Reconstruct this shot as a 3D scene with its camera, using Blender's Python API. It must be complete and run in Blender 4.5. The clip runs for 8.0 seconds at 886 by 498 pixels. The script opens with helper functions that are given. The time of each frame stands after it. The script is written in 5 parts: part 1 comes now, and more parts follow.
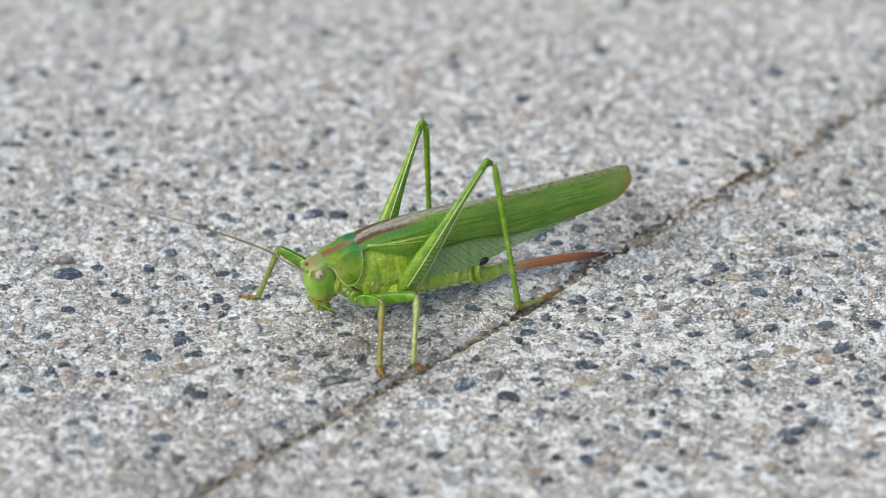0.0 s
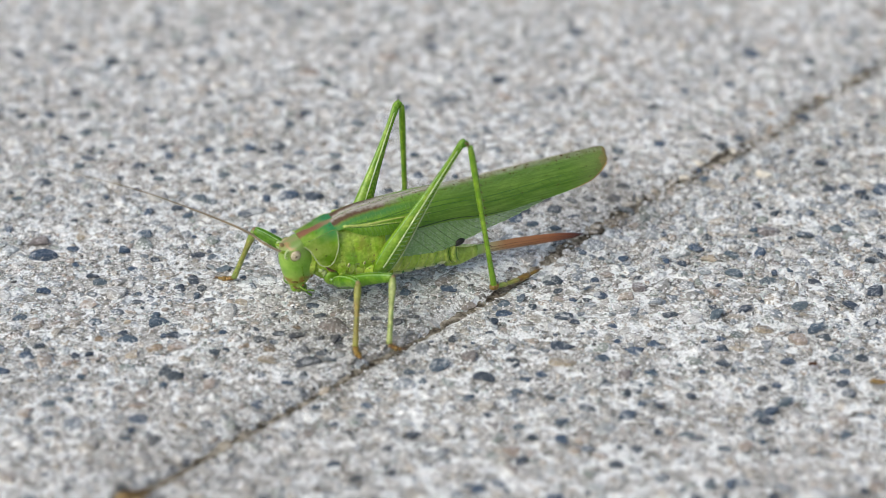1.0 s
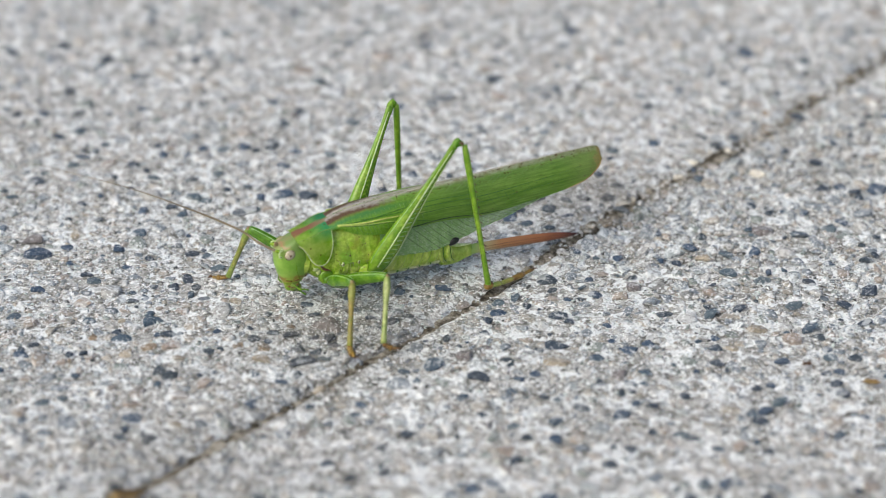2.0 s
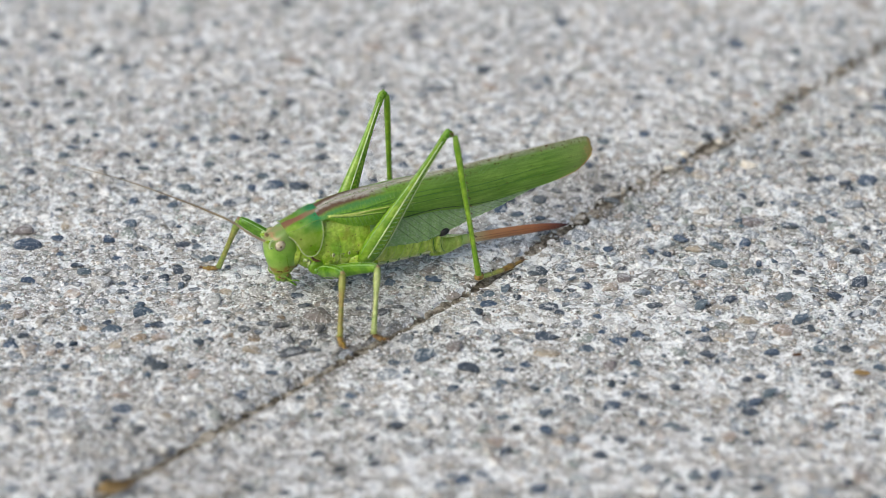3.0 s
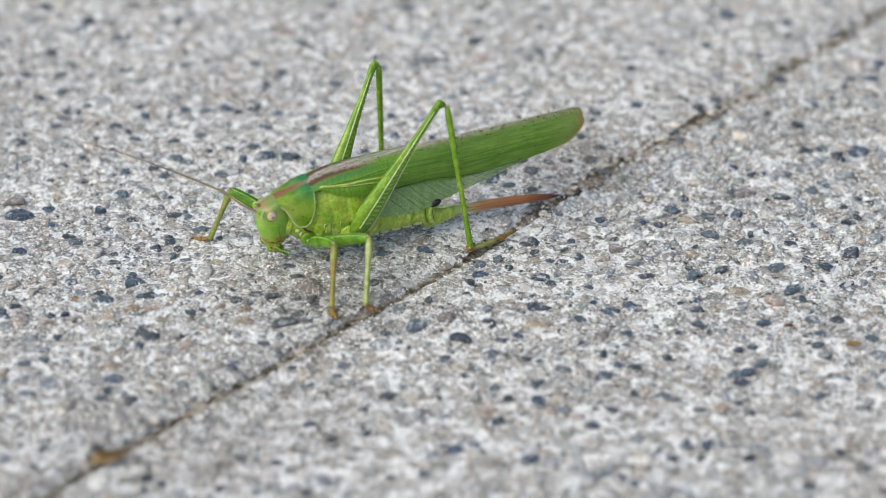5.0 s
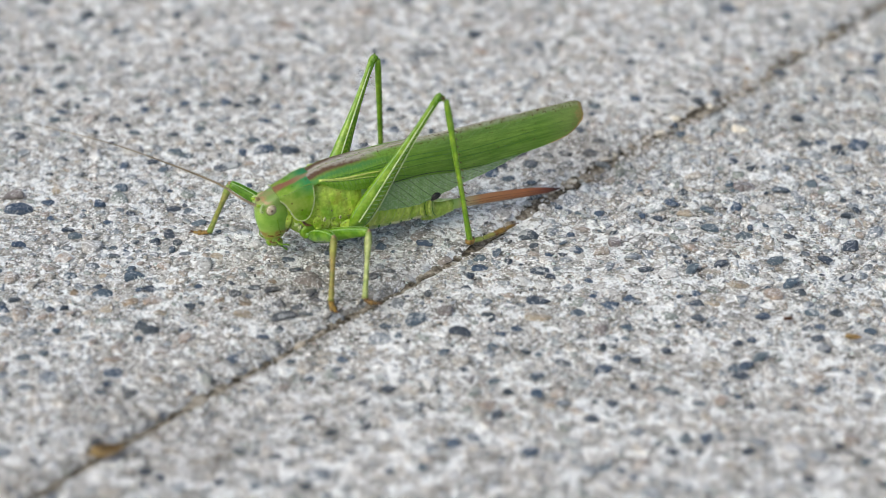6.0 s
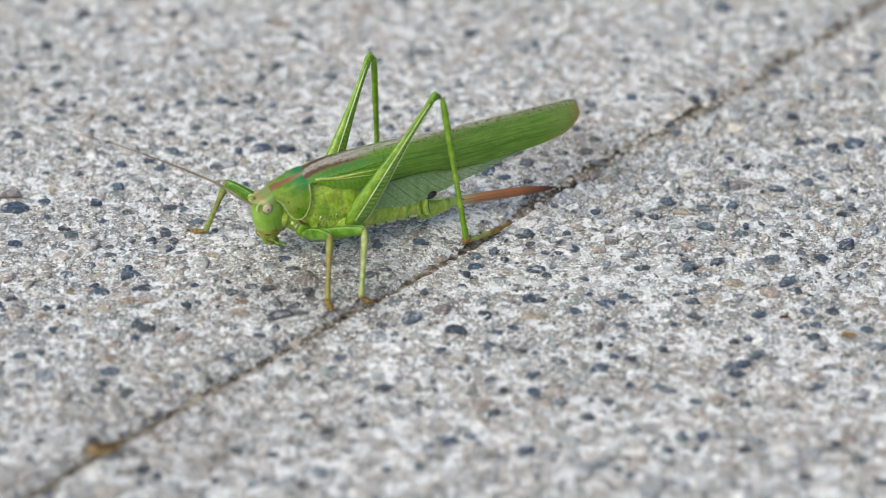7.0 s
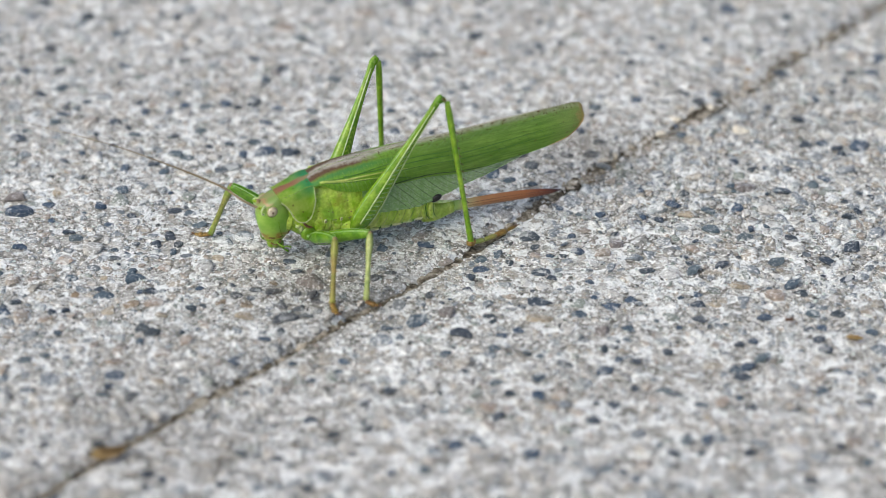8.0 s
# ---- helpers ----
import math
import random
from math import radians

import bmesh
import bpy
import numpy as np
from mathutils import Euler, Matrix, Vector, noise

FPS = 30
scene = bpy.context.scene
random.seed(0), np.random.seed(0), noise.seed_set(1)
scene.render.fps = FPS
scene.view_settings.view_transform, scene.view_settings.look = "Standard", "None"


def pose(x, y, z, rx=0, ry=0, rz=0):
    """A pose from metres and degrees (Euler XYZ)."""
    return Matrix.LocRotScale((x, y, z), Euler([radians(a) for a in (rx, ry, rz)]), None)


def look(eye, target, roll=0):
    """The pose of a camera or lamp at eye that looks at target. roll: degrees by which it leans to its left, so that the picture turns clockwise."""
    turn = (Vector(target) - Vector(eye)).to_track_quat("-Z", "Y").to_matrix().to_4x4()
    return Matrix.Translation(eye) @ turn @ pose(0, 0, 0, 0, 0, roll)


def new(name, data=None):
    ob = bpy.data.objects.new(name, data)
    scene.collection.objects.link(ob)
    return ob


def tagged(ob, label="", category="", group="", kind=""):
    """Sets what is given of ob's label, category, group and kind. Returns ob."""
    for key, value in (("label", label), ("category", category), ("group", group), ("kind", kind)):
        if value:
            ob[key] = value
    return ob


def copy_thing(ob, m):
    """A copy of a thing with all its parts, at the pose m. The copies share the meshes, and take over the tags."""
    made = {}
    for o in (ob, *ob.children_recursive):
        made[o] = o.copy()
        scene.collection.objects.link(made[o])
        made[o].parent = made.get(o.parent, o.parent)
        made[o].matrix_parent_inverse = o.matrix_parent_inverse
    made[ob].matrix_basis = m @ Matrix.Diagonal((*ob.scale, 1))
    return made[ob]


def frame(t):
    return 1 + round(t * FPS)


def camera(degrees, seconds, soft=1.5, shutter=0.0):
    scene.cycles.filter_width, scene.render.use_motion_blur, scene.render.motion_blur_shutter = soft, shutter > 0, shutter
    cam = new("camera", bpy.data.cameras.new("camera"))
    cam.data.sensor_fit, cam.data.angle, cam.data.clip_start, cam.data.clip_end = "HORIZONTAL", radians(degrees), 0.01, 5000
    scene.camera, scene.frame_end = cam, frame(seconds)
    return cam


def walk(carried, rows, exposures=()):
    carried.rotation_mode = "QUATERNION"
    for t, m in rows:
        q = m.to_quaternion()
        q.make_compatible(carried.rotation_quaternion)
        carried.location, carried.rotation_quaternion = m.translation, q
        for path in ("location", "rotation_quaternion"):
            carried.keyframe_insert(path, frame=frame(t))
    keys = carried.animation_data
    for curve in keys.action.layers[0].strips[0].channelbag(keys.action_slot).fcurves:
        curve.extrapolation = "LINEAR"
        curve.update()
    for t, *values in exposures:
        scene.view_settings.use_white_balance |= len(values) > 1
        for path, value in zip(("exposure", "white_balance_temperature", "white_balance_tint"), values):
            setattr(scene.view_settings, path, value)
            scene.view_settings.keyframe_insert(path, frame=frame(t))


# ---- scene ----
# The walk: a hand-held close-up lens that turns a little and hardly moves.
cam = camera(20, 8.0, soft=0.6)
cam.data.dof.use_dof = True
cam.data.dof.focus_distance = 0.412
cam.data.dof.aperture_fstop = 11.8
walk(cam, [
    (0.0, pose(-0.00019, -0.36334, 0.21028, 60.681, 0.546, 0.670)),
    (0.2, pose(-0.00025, -0.36339, 0.21028, 60.348, 0.535, 0.539)),
    (0.4, pose(-0.00031, -0.36345, 0.21028, 60.321, 0.474, 0.327)),
    (0.5, pose(-0.00034, -0.36347, 0.21028, 60.408, 0.512, 0.341)),
    (0.6, pose(-0.00030, -0.36353, 0.21022, 60.360, 0.482, 0.324)),
    (0.8, pose(-0.00020, -0.36366, 0.21010, 60.411, 0.388, 0.230)),
    (1.0, pose(-0.00011, -0.36378, 0.20998, 60.308, 0.318, 0.177)),
    (1.2, pose(-0.00020, -0.36370, 0.21009, 60.289, 0.313, 0.199)),
    (1.4, pose(-0.00029, -0.36362, 0.21020, 60.290, 0.290, 0.190)),
    (1.5, pose(-0.00034, -0.36358, 0.21025, 60.383, 0.276, 0.181)),
    (1.6, pose(-0.00030, -0.36357, 0.21025, 60.448, 0.271, 0.184)),
    (1.7, pose(-0.00027, -0.36357, 0.21025, 60.373, 0.240, 0.140)),
    (2.8, pose(0.00007, -0.36349, 0.21025, 60.088, 0.123, 0.052)),
    (2.9, pose(0.00010, -0.36349, 0.21025, 60.019, 0.096, 0.015)),
    (3.0, pose(0.00013, -0.36348, 0.21025, 60.029, 0.060, -0.037)),
    (3.1, pose(0.00010, -0.36353, 0.21020, 60.108, 0.067, 0.003)),
    (3.2, pose(0.00008, -0.36358, 0.21015, 60.035, 0.070, 0.037)),
    (3.4, pose(0.00003, -0.36368, 0.21005, 59.976, 0.003, -0.024)),
    (3.5, pose(-0.00000, -0.36373, 0.21000, 60.000, -0.000, 0.000)),
    (3.6, pose(0.00000, -0.36369, 0.20999, 59.959, 0.028, 0.034)),
    (3.8, pose(0.00001, -0.36360, 0.20997, 59.784, -0.012, -0.062)),
    (4.0, pose(0.00001, -0.36351, 0.20996, 59.836, 0.020, -0.035)),
    (4.1, pose(-0.00001, -0.36353, 0.20994, 59.738, 0.004, -0.068)),
    (4.2, pose(-0.00003, -0.36355, 0.20992, 59.649, -0.061, -0.183)),
    (5.3, pose(-0.00024, -0.36380, 0.20974, 59.430, -0.060, -0.234)),
    (5.4, pose(-0.00026, -0.36382, 0.20972, 59.523, -0.020, -0.170)),
    (5.5, pose(-0.00028, -0.36384, 0.20971, 59.501, -0.012, -0.163)),
    (5.6, pose(-0.00022, -0.36381, 0.20969, 59.331, -0.058, -0.246)),
    (5.7, pose(-0.00015, -0.36379, 0.20967, 59.333, -0.073, -0.277)),
    (5.9, pose(-0.00002, -0.36373, 0.20964, 59.281, -0.029, -0.214)),
    (6.0, pose(0.00004, -0.36370, 0.20963, 59.305, -0.035, -0.229)),
    (6.1, pose(0.00003, -0.36367, 0.20969, 59.347, -0.039, -0.259)),
    (6.3, pose(-0.00000, -0.36360, 0.20981, 59.390, -0.016, -0.262)),
    (6.5, pose(-0.00003, -0.36353, 0.20993, 59.316, -0.035, -0.338)),
    (6.7, pose(-0.00006, -0.36371, 0.20982, 59.280, -0.019, -0.301)),
    (6.9, pose(-0.00008, -0.36388, 0.20971, 59.254, -0.064, -0.369)),
    (7.0, pose(-0.00010, -0.36397, 0.20965, 59.290, -0.051, -0.341)),
    (7.1, pose(-0.00008, -0.36395, 0.20968, 59.199, -0.056, -0.344)),
    (7.2, pose(-0.00007, -0.36393, 0.20970, 59.259, -0.056, -0.342)),
    (7.3, pose(-0.00005, -0.36390, 0.20973, 59.254, -0.031, -0.294)),
    (7.5, pose(-0.00002, -0.36386, 0.20978, 59.222, -0.047, -0.312)),
    (7.7, pose(-0.00016, -0.36372, 0.20979, 59.349, -0.037, -0.353)),
    (7.9, pose(-0.00031, -0.36358, 0.20979, 59.117, -0.015, -0.372)),
    (8.0, pose(-0.00038, -0.36351, 0.20980, 59.307, 0.039, -0.311)),
])

# ---- light ----
SUN_AZIMUTH, SUN_HEIGHT = radians(222), radians(48)
world = bpy.data.worlds.new("sky")
scene.world = world
world.use_nodes = True
sky = world.node_tree.nodes.new("ShaderNodeTexSky")
sky.sky_type, sky.sun_disc = "NISHITA", False
sky.sun_elevation, sky.sun_rotation = SUN_HEIGHT, math.pi / 2 - SUN_AZIMUTH
sky.air_density, sky.dust_density, sky.ozone_density = 1.0, 4.5, 1.0
world.node_tree.nodes["Background"].inputs["Strength"].default_value = 0.15
world.node_tree.links.new(sky.outputs[0], world.node_tree.nodes["Background"].inputs["Color"])
sun = new("sun", bpy.data.lights.new("sun", "SUN"))
sun.data.energy, sun.data.angle, sun.data.color = 1.4, radians(40), (0.945, 1.0, 0.905)
sun_way = Vector((math.cos(SUN_AZIMUTH) * math.cos(SUN_HEIGHT), math.sin(SUN_AZIMUTH) * math.cos(SUN_HEIGHT), math.sin(SUN_HEIGHT)))
sun.matrix_world = look(sun_way * 3, (0, 0, 0))
scene.view_settings.exposure = 0.01

# ---- helpers for building ----
MM = 0.001


def finish(name, bm, mat, parent=None, label="", smooth=True):
    """Link a bmesh, drawn in millimetres, as one mesh object."""
    me = bpy.data.meshes.new(name)
    bmesh.ops.recalc_face_normals(bm, faces=bm.faces)
    for v in bm.verts:
        v.co *= MM
    for f in bm.faces:
        f.smooth = smooth
    bm.to_mesh(me)
    bm.free()
    for m in mat if isinstance(mat, (list, tuple)) else [mat]:
        me.materials.append(m)
    ob = new(name, me)
    ob.parent = parent
    if label:
        tagged(ob, label)
    return ob


def part(name, bm, material, parent, label=""):
    return finish(name, bm, material, parent, label)


def lerp(x, xs, ys):
    return float(np.interp(x, xs, ys))


def ease(x, xs, ys):
    """Smooth curve through knots (cubic with the knots' slopes)."""
    xs, ys = np.asarray(xs, float), np.asarray(ys, float)
    sl = np.gradient(ys, xs)
    i = int(np.clip(np.searchsorted(xs, x) - 1, 0, len(xs) - 2))
    h = xs[i + 1] - xs[i]
    u = min(max((x - xs[i]) / h, 0), 1)
    return float(ys[i] * (1 + 2 * u) * (1 - u) ** 2 + h * sl[i] * u * (1 - u) ** 2 + ys[i + 1] * u * u * (3 - 2 * u) - h * sl[i + 1] * u * u * (1 - u))


def smooth_path(points, k):
    """k points along a smooth curve through the given ones."""
    p = np.array(points, float)
    d = np.r_[0, np.cumsum(np.linalg.norm(np.diff(p, axis=0), axis=1))]
    return [Vector([ease(x, d, p[:, a]) for a in range(3)]) for x in np.linspace(0, d[-1], k)]


def loft(bm, rings, caps=True, runs=None):
    """Skin closed rings of equal length; runs gives the map coordinate along them."""
    layer = bm.loops.layers.uv.verify() if runs else None
    rows = [[bm.verts.new(c) for c in ring] for ring in rings]
    n = len(rows[0])
    for k, (a, b) in enumerate(zip(rows, rows[1:])):
        for i in range(n):
            f = bm.faces.new((a[i], a[(i + 1) % n], b[(i + 1) % n], b[i]))
            if runs:
                for loop, (u, v) in zip(f.loops, ((k, i), (k, i + 1), (k + 1, i + 1), (k + 1, i))):
                    loop[layer].uv = (runs[u], v / n)
    if caps:
        for r in (rows[0], rows[-1]):
            mid = bm.verts.new(sum((v.co for v in r), Vector()) / n)
            for i in range(n):
                bm.faces.new((r[i], r[(i + 1) % n], mid))
    return bm


def tube(path, radii, n=10, up=(0, 0, 1), bm=None):
    """A tapering limb along a path; a radius may be (sideways, upwards)."""
    bm = bm or bmesh.new()
    path = [Vector(p) for p in path]
    rings = []
    for i, p in enumerate(path):
        t = (path[min(i + 1, len(path) - 1)] - path[max(i - 1, 0)]).normalized()
        side = t.cross(Vector(up)).normalized()
        top = side.cross(t)
        r = radii[i]
        ra, rb = r if isinstance(r, (tuple, list)) else (r, r)
        rings.append([p + side * ra * math.cos(2 * math.pi * j / n) + top * rb * math.sin(2 * math.pi * j / n) for j in range(n)])
    runs = [0.0]
    for a, b in zip(path, path[1:]):
        runs.append(runs[-1] + (b - a).length)
    return loft(bm, rings, runs=runs)


def blob(centre, size, turn=(0, 0, 0), rough=0.0, detail=2, bm=None):
    """A rounded lump with uneven surface."""
    bm = bm or bmesh.new()
    made = bmesh.ops.create_icosphere(bm, subdivisions=detail, radius=1)["verts"]
    rot = Euler([radians(a) for a in turn]).to_matrix()
    for v in made:
        k = 1 + rough * noise.noise(v.co * 1.7 + Vector(centre))
        v.co = Vector(centre) + rot @ Vector((v.co.x * size[0] * k, v.co.y * size[1] * k, v.co.z * size[2] * k))
    return bm


# ---- materials ----
class Paint:
    """A node material in short calls."""

    def __init__(self, name, rough=0.5, gloss=0.5):
        self.mat = bpy.data.materials.new(name)
        self.mat.use_nodes = True
        self.tree = self.mat.node_tree
        self.bsdf = self.tree.nodes["Principled BSDF"]
        self.out = self.tree.nodes["Material Output"]
        self.bsdf.inputs["Roughness"].default_value = rough
        self.bsdf.inputs["Specular IOR Level"].default_value = gloss

    def node(self, kind, **values):
        n = self.tree.nodes.new(kind)
        for key, value in values.items():
            n.inputs[key.replace("_", " ")].default_value = value
        return n

    def link(self, a, b):
        self.tree.links.new(a, b)

    def place(self):
        return self.tree.nodes.new("ShaderNodeNewGeometry").outputs["Position"]

    def local(self):
        return self.tree.nodes.new("ShaderNodeTexCoord").outputs["Object"]

    def noise(self, where, scale, detail=4.0, rough=0.55, stretch=None):
        if stretch:
            m = self.node("ShaderNodeMapping")
            m.inputs["Scale"].default_value = stretch
            self.link(where, m.inputs["Vector"])
            where = m.outputs[0]
        n = self.node("ShaderNodeTexNoise", Scale=scale, Detail=detail, Roughness=rough)
        self.link(where, n.inputs["Vector"])
        return n.outputs["Fac"]

    def ramp(self, fac, stops, mode="LINEAR"):
        r = self.tree.nodes.new("ShaderNodeValToRGB")
        r.color_ramp.interpolation = mode
        e = r.color_ramp.elements
        while len(e) < len(stops):
            e.new(0.5)
        for el, (at, col) in zip(e, stops):
            el.position = at
            el.color = (*col, 1) if len(col) == 3 else col
        self.link(fac, r.inputs["Fac"])
        return r.outputs["Color"]

    def range(self, fac, a, b, lo=0.0, hi=1.0):
        m = self.node("ShaderNodeMapRange")
        m.inputs["From Min"].default_value, m.inputs["From Max"].default_value = a, b
        m.inputs["To Min"].default_value, m.inputs["To Max"].default_value = lo, hi
        self.link(fac, m.inputs["Value"])
        return m.outputs["Result"]

    def math(self, how, a, b):
        m = self.tree.nodes.new("ShaderNodeMath")
        m.operation = how
        for i, x in enumerate((a, b)):
            if isinstance(x, (int, float)):
                m.inputs[i].default_value = x
            else:
                self.link(x, m.inputs[i])
        return m.outputs[0]

    def mix(self, fac, a, b, how="MIX"):
        m = self.tree.nodes.new("ShaderNodeMix")
        m.data_type, m.blend_type = "RGBA", how
        for key, x in ((0, fac), (6, a), (7, b)):
            if isinstance(x, (int, float)):
                m.inputs[key].default_value = x
            elif isinstance(x, tuple):
                m.inputs[key].default_value = (*x, 1)
            else:
                self.link(x, m.inputs[key])
        return m.outputs[2]

    def axes(self, where):
        s = self.tree.nodes.new("ShaderNodeSeparateXYZ")
        self.link(where, s.inputs[0])
        return s.outputs

    def done(self, colour, relief=None, depth=0.0001, strength=1.0):
        self.link(colour, self.bsdf.inputs["Base Color"])
        if relief is not None:
            b = self.node("ShaderNodeBump", Strength=strength, Distance=depth)
            self.link(relief, b.inputs["Height"])
            self.link(b.outputs[0], self.bsdf.inputs["Normal"])
        return self.mat


STONE_STOPS = [(0.0, (0.27, 0.30, 0.32)), (0.08, (0.44, 0.39, 0.32)), (0.16, (0.22, 0.26, 0.30)), (0.25, (0.49, 0.48, 0.455)), (0.34, (0.37, 0.335, 0.28)),
               (0.42, (0.18, 0.22, 0.26)), (0.49, (0.60, 0.60, 0.585)), (0.58, (0.39, 0.325, 0.265)), (0.64, (0.37, 0.41, 0.42)), (0.72, (0.25, 0.245, 0.225)),
               (0.79, (0.33, 0.275, 0.235)), (0.84, (0.22, 0.26, 0.235)), (0.91, (0.55, 0.54, 0.52))]


def salt(p, where, colour, amount=1.0):
    """Fine bright grains and dark pits."""
    fine = p.noise(where, 1700, 4, 0.62)
    colour = p.mix(p.range(fine, 0.42, 0.37, 0.0, 0.55 * amount), colour, (0.07, 0.066, 0.06))
    flake = p.noise(where, 620, 5, 0.72, (1.0, 1.3, 1.0))
    colour = p.mix(p.range(flake, 0.40, 0.35, 0.0, 0.5 * amount), colour, (0.11, 0.105, 0.095))
    thread = p.math("ABSOLUTE", p.math("SUBTRACT", p.noise(where, 560, 3, 0.6, (1.0, 1.5, 1.0)), 0.5), 0.0)
    thread = p.math("MULTIPLY", p.range(thread, 0.008, 0.019, 0.9 * amount, 0.0), p.range(p.noise(where, 240, 3), 0.46, 0.54))
    colour = p.mix(thread, colour, (0.88, 0.89, 0.88))
    return p.mix(p.range(fine, 0.58, 0.61, 0.0, 0.85 * amount), colour, (0.88, 0.88, 0.87))


# Ground coloured darker: before and under the cricket, near the joint, behind the wing.
DARK_PATCHES = [(-0.017, -0.058, 0.016, 0.013, 0.3), (-0.017, -0.0235, 0.0175, 0.0125, 0.8), (-0.040, -0.060, 0.021, 0.014, 0.6), (0.025, 0.022, 0.015, 0.011, 0.8)]   # x, y, half widths (m), strength

# Set patches where the white lime film covers more of the ground.
WHITER_PATCHES = [(-0.0389, 0.0185, 0.0150, 0.0120, 0.035), (-0.0397, 0.0047, 0.0047, 0.0027, 0.07), (0.0069, -0.0012, 0.0047, 0.0053, 0.07), (0.0375, -0.0078, 0.0034, 0.0027, 0.07), (0.0674, 0.0005, 0.0057, 0.0030, 0.07), (-0.0643, 0.0106, 0.0067, 0.0038, 0.07), (-0.0558, -0.0619, 0.0047, 0.0038, 0.07), (-0.0078, 0.0396, 0.0260, 0.0180, 0.03), (-0.0143, 0.0164, 0.0060, 0.0040, 0.05), (0.0352, 0.0266, 0.0080, 0.0040, 0.04)]   # x, y, half widths (m), strength


def crust(p, where, colour, amount, edge=0.53, grains=1.0):
    """White lime film in ragged patches over cement and stones, thin on darkened patches near the joint."""
    broad = p.math("MULTIPLY", p.math("SUBTRACT", p.noise(where, 95, 4, 0.6), 0.5), 0.3)
    x, y, z = p.axes(where)
    ragged_edge = p.noise(where, 160, 6, 0.65)
    whiter = 0.0
    for cx, cy, wide, deep, much in WHITER_PATCHES:
        gap = p.math("ADD", p.math("POWER", p.math("MULTIPLY", p.math("SUBTRACT", x, cx), 1 / wide), 2.0), p.math("POWER", p.math("MULTIPLY", p.math("SUBTRACT", y, cy), 1 / deep), 2.0))
        whiter = p.math("MAXIMUM", p.range(p.math("ADD", gap, ragged_edge), 0.5, 1.7, much, 0.0), whiter)
    mask = p.range(p.math("ADD", p.math("ADD", p.noise(where, 380, 5, 0.63), broad), whiter), edge, edge + 0.013, 0.0, amount)
    darkened = 0.0
    for cx, cy, wide, deep, much in DARK_PATCHES:
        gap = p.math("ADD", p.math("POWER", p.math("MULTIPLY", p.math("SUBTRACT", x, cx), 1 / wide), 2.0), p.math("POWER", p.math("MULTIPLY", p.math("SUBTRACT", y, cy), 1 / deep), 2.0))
        darkened = p.math("MAXIMUM", p.range(p.math("ADD", gap, ragged_edge), 0.6, 1.8, much, 0.0), darkened)
    # grime washed along the far slab's edge
    across = p.math("ADD", p.math("MULTIPLY", p.math("SUBTRACT", x, 0.0082), -0.7453), p.math("MULTIPLY", p.math("ADD", y, 0.00721), 0.6667))
    edge_dirt = p.math("ADD", p.math("ABSOLUTE", p.math("SUBTRACT", across, 0.0022), 0.0), p.math("MULTIPLY", ragged_edge, 0.006))
    darkened = p.math("MAXIMUM", p.math("MULTIPLY", p.range(edge_dirt, 0.004, 0.0085, 0.45, 0.0), p.range(x, -0.008, 0.004, 1.0, 0.35)), darkened)
    dirt = p.range(p.noise(where, 55, 5), 0.5, 0.72, 0.0, 0.3)
    colour = p.mix(p.math("MAXIMUM", dirt, darkened), colour, p.mix(0.6, colour, p.mix(p.range(p.noise(where, 900, 4, 0.6), 0.4, 0.6), (0.06, 0.05, 0.04), (0.20, 0.175, 0.14))))
    mask = p.math("MULTIPLY", mask, p.math("SUBTRACT", 1.0, p.math("MULTIPLY", darkened, 0.75)))
    p.link(p.range(p.noise(where, 1400, 4, 0.6), 0.45, 0.62, 0.85, 0.28), p.bsdf.inputs["Roughness"])
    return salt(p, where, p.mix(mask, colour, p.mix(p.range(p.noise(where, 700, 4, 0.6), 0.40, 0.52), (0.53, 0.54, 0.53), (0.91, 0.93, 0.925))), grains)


SLATE_STOPS = [(0.0, (0.022, 0.042, 0.072)), (0.3, (0.030, 0.066, 0.122)), (0.55, (0.045, 0.082, 0.122)), (0.72, (0.027, 0.046, 0.066)), (0.88, (0.08, 0.12, 0.15))]


def stone_paint(name, island=False, fixed=None, film=0.72, stops=None):
    p = Paint(name, 0.6, 0.4)
    where = p.place()
    if fixed:
        base = p.mix(p.range(p.noise(where, 800, 6, 0.7), 0.35, 0.65), tuple(c * 0.75 for c in fixed), tuple(c * 1.5 + 0.012 for c in fixed))
    else:
        rand = p.tree.nodes.new("ShaderNodeNewGeometry").outputs["Random Per Island"] if island else p.tree.nodes.new("ShaderNodeObjectInfo").outputs["Random"]
        base = p.ramp(rand, stops or STONE_STOPS, "CONSTANT")
        grain = p.range(p.noise(where, 800, 7, 0.75), 0.38, 0.62)
        base = p.mix(grain, p.mix(0.12 if stops else 0.24, base, (0.10, 0.098, 0.09)), p.mix(0.05 if stops else 0.2, base, (0.80, 0.79, 0.77)))
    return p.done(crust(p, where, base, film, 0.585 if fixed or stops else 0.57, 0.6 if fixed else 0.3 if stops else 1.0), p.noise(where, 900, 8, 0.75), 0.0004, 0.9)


def cement_paint(name):
    p = Paint(name, 0.85, 0.25)
    where = p.place()
    body = p.ramp(p.noise(where, 520, 8, 0.78), [(0.38, (0.07, 0.066, 0.06)), (0.46, (0.26, 0.25, 0.225)), (0.56, (0.50, 0.49, 0.46))])
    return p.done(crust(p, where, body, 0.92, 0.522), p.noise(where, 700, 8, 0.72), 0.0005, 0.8)


